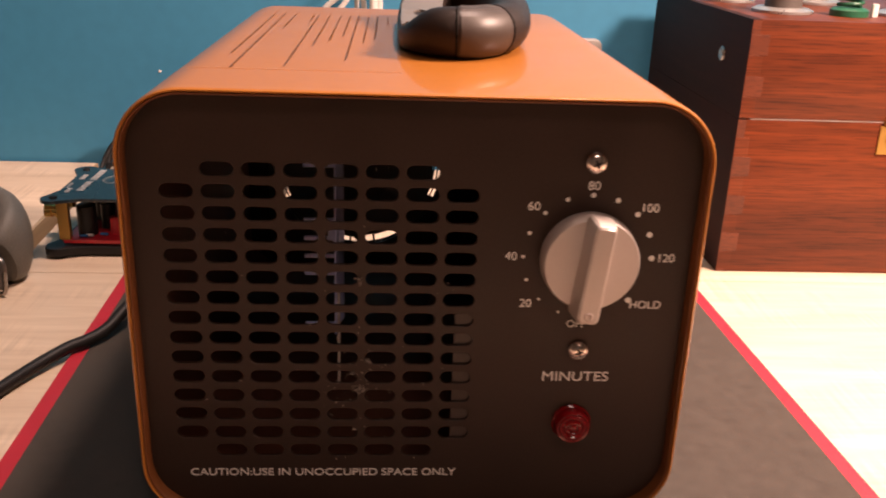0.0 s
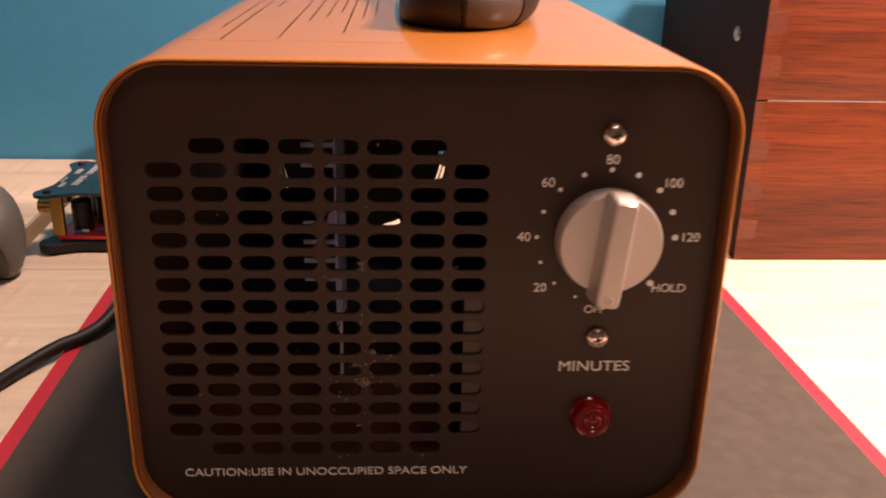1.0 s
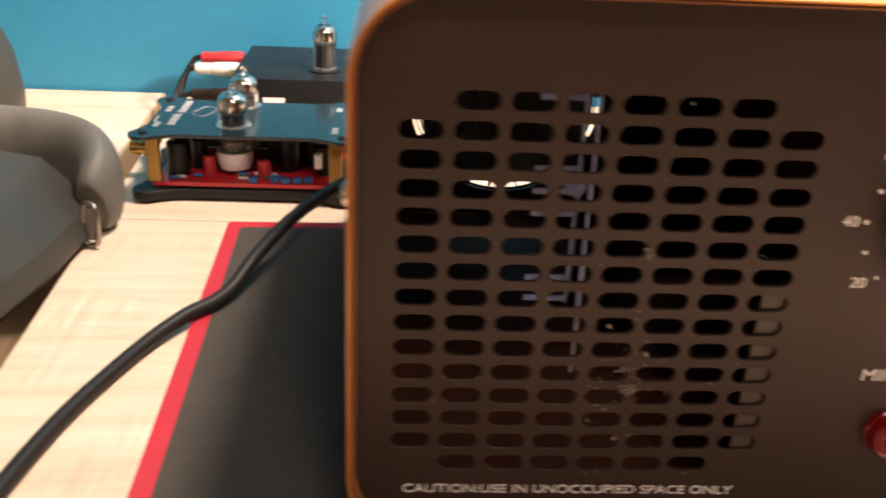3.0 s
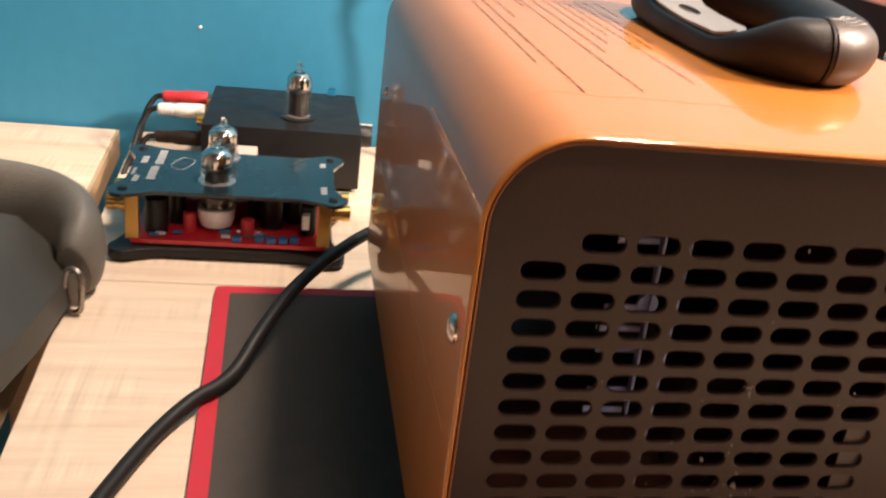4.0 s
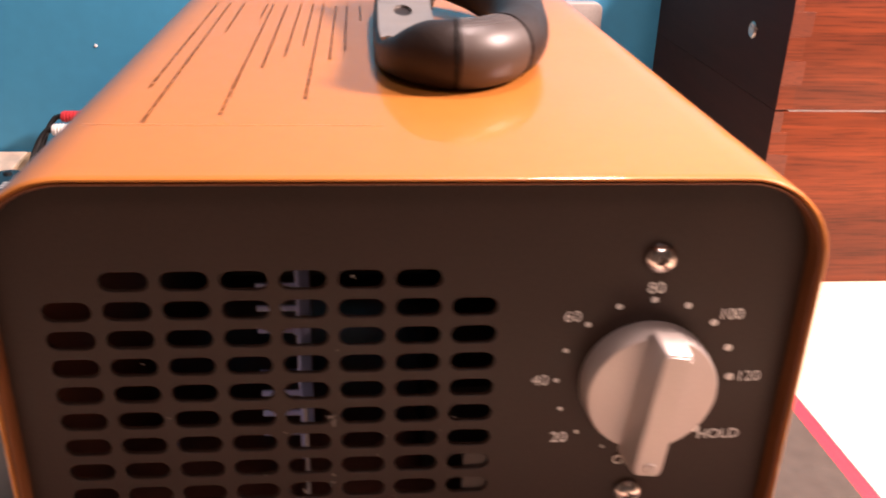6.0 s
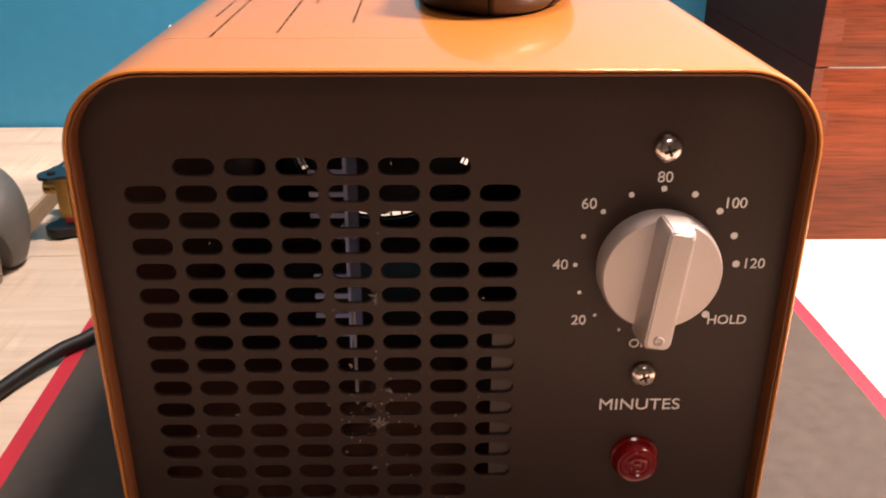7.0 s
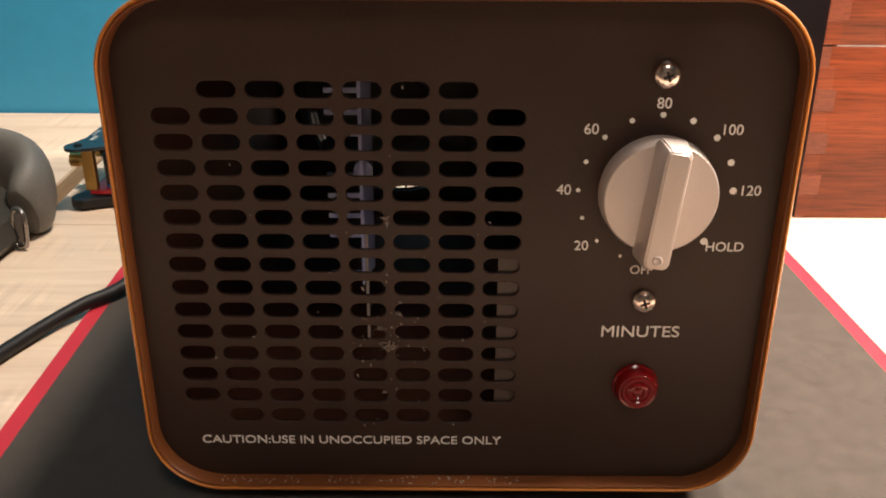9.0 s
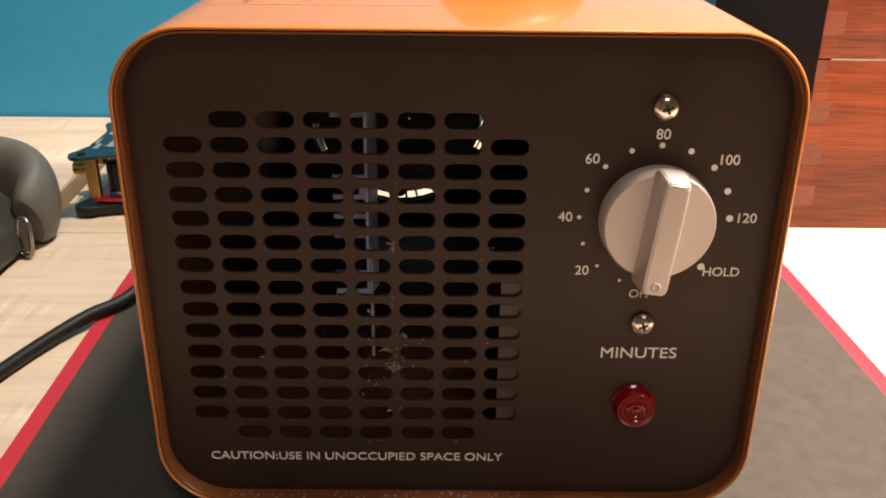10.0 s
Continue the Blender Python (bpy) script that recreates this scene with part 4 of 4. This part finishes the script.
# ---- headphones at the side ----
def earcup():
    h = thing("headphones", (-0.29, 0.17, 0.0), "dark grey headphones with soft leather pad lying on the desk", "headphones")
    # cup: a low hull, its sections running away from the front
    bm = bmesh.new()
    rings = []
    for y, k, x in ((0.000, 0.70, -0.246), (0.020, 0.88, -0.238), (0.090, 1.00, -0.2260), (0.170, 1.02, -0.2120), (0.222, 0.98, -0.2090), (0.240, 0.90, -0.2110)):
        prof = [(-0.004, 0.0015), (0.0, 0.007), (-0.003, 0.019), (-0.027, 0.0455), (-0.046, 0.0490), (-0.085, 0.0500), (-0.118, 0.0440), (-0.132, 0.026), (-0.132, 0.010), (-0.126, 0.0015)]
        rings.append([bm.verts.new((x + px, y, pz * k if pz > 0.002 else pz)) for px, pz in prof])
    for a, b in zip(rings, rings[1:]):
        for i in range(len(a)):
            j = (i + 1) % len(a)
            bm.faces.new((a[i], a[j], b[j], b[i]))
    bm.faces.new(rings[0])
    bm.faces.new(rings[-1])
    bmesh.ops.bevel(bm, geom=[e for e in bm.edges if e.calc_face_angle(0) > 0.35], offset=0.0012, segments=2, affect="EDGES")
    part("cup", bm, SHELL, h, "dark plastic cup with chamfered top", True).data.set_sharp_from_angle(angle=radians(17))
    pts = [(-0.352, 0.225, 0.027), (-0.345, 0.258, 0.028), (-0.315, 0.274, 0.030), (-0.275, 0.277, 0.031), (-0.240, 0.271, 0.0300), (-0.219, 0.259, 0.0275), (-0.2095, 0.242, 0.0225), (-0.2100, 0.228, 0.0175)]
    part("ear_pad", sweep(smooth_path(pts, 8), lambda t: 0.0135 - 0.0055 * max(0.0, (t - 0.72) / 0.28) ** 2, 24, False, 2.0), LEATHER, h, "soft grey leather ear pad", True)
    loop = [(-0.2110, 0.2150, 0.0032), (-0.2122, 0.2156, 0.0060), (-0.2118, 0.2166, 0.0180), (-0.2104, 0.2172, 0.0235), (-0.2080, 0.2166, 0.0246), (-0.2046, 0.2150, 0.0226), (-0.2036, 0.2140, 0.0170), (-0.2042, 0.2134, 0.0050), (-0.2064, 0.2140, 0.0024), (-0.2090, 0.2146, 0.0020)]
    part("slider_loop", sweep(smooth_path(loop, 4, True), 0.0015, 10, True), DARK_STEEL, h, "dark metal loop", True)
    part("strap", box(-0.2106, -0.2056, 0.2158, 0.2172, 0.0040, 0.0222, 0.0006), GREY_METAL, h, "worn grey strap in the loop")
    part("cup_slot", box(-0.285, -0.242, 0.150, 0.158, 0.0488, 0.0512, 0.0006), INNER, h, "dark slot in the cup")
    c = thing("headphone_cup", (-0.367, 0.394, 0.0), "dark glossy headphone cup standing with a red ring", "headphones")
    part("cup", lathe([(0.0, 0.0), (0.051, 0.0), (0.057, 0.008), (0.0585, 0.030), (0.0555, 0.056), (0.047, 0.079), (0.034, 0.095), (0.017, 0.103), (0.0, 0.105)], Matrix.Translation((-0.367, 0.394, 0.0)), 36), SHELL, c, "", True)
    part("red_ring", lathe([(0.003, 0.0), (0.0070, 0.0), (0.0078, 0.003), (0.0078, 0.007), (0.0062, 0.0095), (0.003, 0.0095)], Matrix.Translation((-0.2925, 0.385, 0.0)), 20), RED_PLASTIC, c, "red connector ring", True)


SET[0] = Matrix.Translation((-0.0046, 0.006, 0.0))
earcup()
SET[0] = Matrix.Identity(4)


# ---- wooden box with valves on its lid ----
BX0, BX1, BY0, BY1, BZ, BSEAM = 0.2540, 0.5480, 0.2790, 0.4990, 0.1735, 0.1089


def wooden_box():
    b = thing("wooden_box", ((BX0 + BX1) / 2, 0.38, 0.0), "lacquered red hardwood box with brass hinge, shade coloured into one side", "box")
    body = part("body", box(BX0 + 0.0055, BX1, BY0, BY1, 0.0, BSEAM - 0.0004, 0.0008), PADAUK, b, "red grained front", True)
    lid = part("lid", box(BX0 + 0.0055, BX1, BY0, BY1, BSEAM + 0.0004, BZ, 0.0008), PADAUK, b, "red grained lid", True)
    part("seam_line", box(BX0 + 0.008, BX1 - 0.002, BY0 + 0.0006, BY1 - 0.002, BSEAM - 0.0004, BSEAM + 0.0004), PRINT_GREY, b, "pale line of the lid joint")
    # the unlit side: same red wood, its shade put into a darker colour
    part("side_panel", box(BX0, BX0 + 0.0053, BY0 + 0.0003, BY1, 0.0002, BSEAM - 0.0001, 0.0003), SHADED_WOOD, b, "red wood side with its shade in the colour")
    part("side_panel", box(BX0, BX0 + 0.0053, BY0 + 0.0003, BY1, BSEAM + 0.0001, BZ - 0.0002, 0.0003), SHADED_WOOD, b, "red wood side with its shade in the colour")
    for a, c in ((0.0006, BSEAM - 0.0006), (BSEAM + 0.0006, BZ - 0.0006)):
        part("corner_strip", box(BX0 + 0.0001, BX0 + 0.0056, BY0 - 0.0002, BY0 + 0.0022, a, c, 0.0001), PADAUK_END, b)
    z = 0.002
    i = 0
    while z < BZ - 0.010:
        h = 0.0135
        if not (z < BSEAM < z + h):
            w = 0.0085 if i % 2 else 0.0055
            part("finger_joint", box(BX0 + 0.0002, BX0 + w + 0.004, BY0 - 0.0004, BY0 + 0.004, z + 0.0002, z + h - 0.0002, 0.0002), PADAUK_END if i % 2 else PADAUK, b)
            z += h
        else:
            z = BSEAM + 0.001
        i += 1
    side = Matrix.Translation((BX0, 0.3250, 0.1450)) @ Matrix.Rotation(radians(-90), 4, "Y")
    part("side_eyelet", lathe([(0.0028, 0.0), (0.0050, 0.0), (0.0050, 0.0006), (0.0040, 0.0014), (0.0030, 0.0010)], side, 24), SATIN, b, "steel eyelet", True)
    part("side_eyelet_hole", lathe([(0.0, 0.0), (0.0029, 0.0), (0.0029, 0.0004), (0.0, 0.0004)], side, 16), INNER, b)
    SET[0] = Matrix.Translation((-0.012, 0.009, 0.0021))
    hinge = part("hinge_leaf", box(0.3670, 0.4090, 0.2700 - 0.0012, 0.2700 - 0.0001, 0.1095, 0.1270, 0.0003), BRASS, b, "brass hinge leaf")
    part("hinge_leaf", box(0.3640, 0.4090, 0.2700 - 0.0012, 0.2700 - 0.0001, 0.0850, 0.1045, 0.0003), BRASS, b, "brass hinge leaf")
    part("hinge_barrel", sweep([Vector((0.3660, 0.2700 - 0.0020, 0.1068)), Vector((0.4090, 0.2700 - 0.0020, 0.1068))], 0.0024, 14), BRASS, b, "", True)
    for x, zz in ((0.3735, 0.1190), (0.3705, 0.0945), (0.4020, 0.1190), (0.4020, 0.0945)):
        part("hinge_screw", lathe([(0.0, 0.0), (0.0022, 0.0), (0.0020, 0.0007), (0.0, 0.0010)], Matrix.Translation((x, 0.2700 - 0.0012, zz)) @ UPRIGHT, 14), BRASS, b, "", True)
    # sockets and dials on the lid
    for x, y, r in ((0.3060, 0.322, 0.0205), (0.2960, 0.402, 0.0205), (0.3950, 0.318, 0.0215), (0.455, 0.330, 0.0205), (0.365, 0.405, 0.0205)):
        s = thing("metal_knob", (x, y, 0.1714), "dark knob on a bright steel ring on the box lid", "knob", "knobs on the lid")
        part("ring", lathe([(0.0, 0.0), (r, 0.0), (r, 0.0018), (r - 0.003, 0.0034), (r - 0.006, 0.0036), (0.0, 0.0036)], Matrix.Translation((x, y, 0.1714 + 0.0002)), 36), SATIN, s, "bright steel ring", True)
        part("grip", lathe([(0.0, 0.0), (0.0125, 0.0), (0.0120, 0.022), (0.0110, 0.0235), (0.0, 0.0235)], Matrix.Translation((x, y, 0.1714 + 0.0038)), 24), INNER, s, "dark ribbed grip", True)
    gx, gy = 0.3470, 0.309
    g = thing("green_terminal", (gx, gy, 0.1714), "green wire coil with white tip on the box lid", "terminal")
    part("ring", lathe([(0.006, 0.0), (0.0125, 0.0), (0.0125, 0.004), (0.0105, 0.0055), (0.006, 0.0055)], Matrix.Translation((gx, gy, 0.1714 + 0.0002)), 24), GREEN, g, "", True)
    coil = [Vector((gx + 0.008 * math.cos(i * 0.6), gy + 0.008 * math.sin(i * 0.6), 0.1714 + 0.006 + 0.00035 * i)) for i in range(34)]
    part("wire", sweep(coil, 0.0012, 8), GREEN, g, "", True)
    part("tip", box(gx + 0.0125, gx + 0.0165, gy - 0.008, gy - 0.005, 0.1714 + 0.0003, 0.1714 + 0.009, 0.0006), WHITE_PLASTIC, g, "white tip")
    SET[0] = Matrix.Identity(4)


wooden_box()


# ---- behind the generator ----
def behind():
    SET[0] = Matrix.Translation((-0.014, 0.010, 0.002))
    for pts, r in (([(0.006, 0.450, 0.0026), (0.004, 0.470, 0.030), (-0.004, 0.484, 0.075), (-0.016, 0.491, 0.105), (-0.0255, 0.493, 0.126), (-0.021, 0.492, 0.145), (-0.008, 0.490, 0.157), (0.004, 0.490, 0.165), (0.012, 0.498, 0.160), (0.014, 0.506, 0.120), (0.014, 0.506, 0.0026)], 0.0024),
                   ([(0.012, 0.440, 0.0024), (0.010, 0.465, 0.030), (0.002, 0.480, 0.075), (-0.008, 0.485, 0.105), (-0.014, 0.485, 0.127), (-0.009, 0.484, 0.144), (0.000, 0.484, 0.156), (0.006, 0.484, 0.170), (0.007, 0.492, 0.176), (0.007, 0.508, 0.160), (0.007, 0.509, 0.060), (0.007, 0.509, 0.0024)], 0.0022),
                   ([(0.024, 0.480, 0.0036), (0.0225, 0.488, 0.080), (0.0220, 0.490, 0.150), (0.0225, 0.490, 0.172), (0.024, 0.498, 0.181), (0.026, 0.508, 0.170), (0.026, 0.509, 0.060), (0.026, 0.509, 0.0036)], 0.0036)):
        c = thing("white_cable", (pts[0][0], pts[0][1], 0.0), "white cable rising behind the generator", "cable", "white cables")
        part("lead", sweep(smooth_path(pts, 8), r, 10), WHITE_PLASTIC, c, "", True)
    SET[0] = Matrix.Translation((-0.0165, 0, 0.001))
    s = thing("wall_socket", (0.190, WALL, 0.084), "grey wall socket plate with a black plug in it", "socket")
    part("plate", plate([rounded_rect(0.150, 0.2305, 0.0440, 0.1245, 0.005, 6)], 0.0090, Matrix.Translation((0, WALL - 0.0046, 0)) @ UPRIGHT, 0.0012), SOCKET, s, "", True)
    part("well", lathe([(0.0175, 0.0), (0.0215, 0.0), (0.0215, 0.0014), (0.0175, 0.0022)], Matrix.Translation((0.1902, WALL - 0.0090, 0.0842)) @ UPRIGHT, 32), SOCKET, s, "", True)
    p = thing("power_plug", (0.190, WALL - 0.03, 0.084), "black power plug with its cable in the wall socket", "plug")
    part("body", lathe([(0.0, 0.0), (0.0165, 0.0), (0.0170, 0.004), (0.0160, 0.024), (0.0120, 0.030), (0.0060, 0.034), (0.0, 0.034)], Matrix.Translation((0.1902, WALL - 0.0092, 0.0842)) @ UPRIGHT, 28), CABLE, p, "", True)
    lead = [(0.1902, 0.480, 0.0842), (0.1895, 0.468, 0.1000), (0.1880, 0.462, 0.1180), (0.1800, 0.460, 0.1360), (0.1700, 0.460, 0.1420), (0.1600, 0.460, 0.1350), (0.1540, 0.460, 0.1100), (0.1500, 0.455, 0.0500), (0.1500, 0.445, 0.0100), (0.1480, 0.420, 0.0034), (0.1400, 0.330, 0.0034)]
    part("lead", sweep(smooth_path(lead, 8), 0.0031, 10), CABLE, p, "black lead", True)
    SET[0] = Matrix.Translation((-0.013, 0, 0.0065))
    n = thing("wall_nail", (-0.172, WALL, 0.079), "small pale nail head in the wall", "nail")
    part("head", lathe([(0.0, 0.0), (0.0013, 0.0), (0.0011, 0.0012), (0.0, 0.0015)], Matrix.Translation((-0.172, WALL, 0.0795)) @ UPRIGHT, 12), PRINT, n, "", True)
    SET[0] = Matrix.Identity(4)


behind()
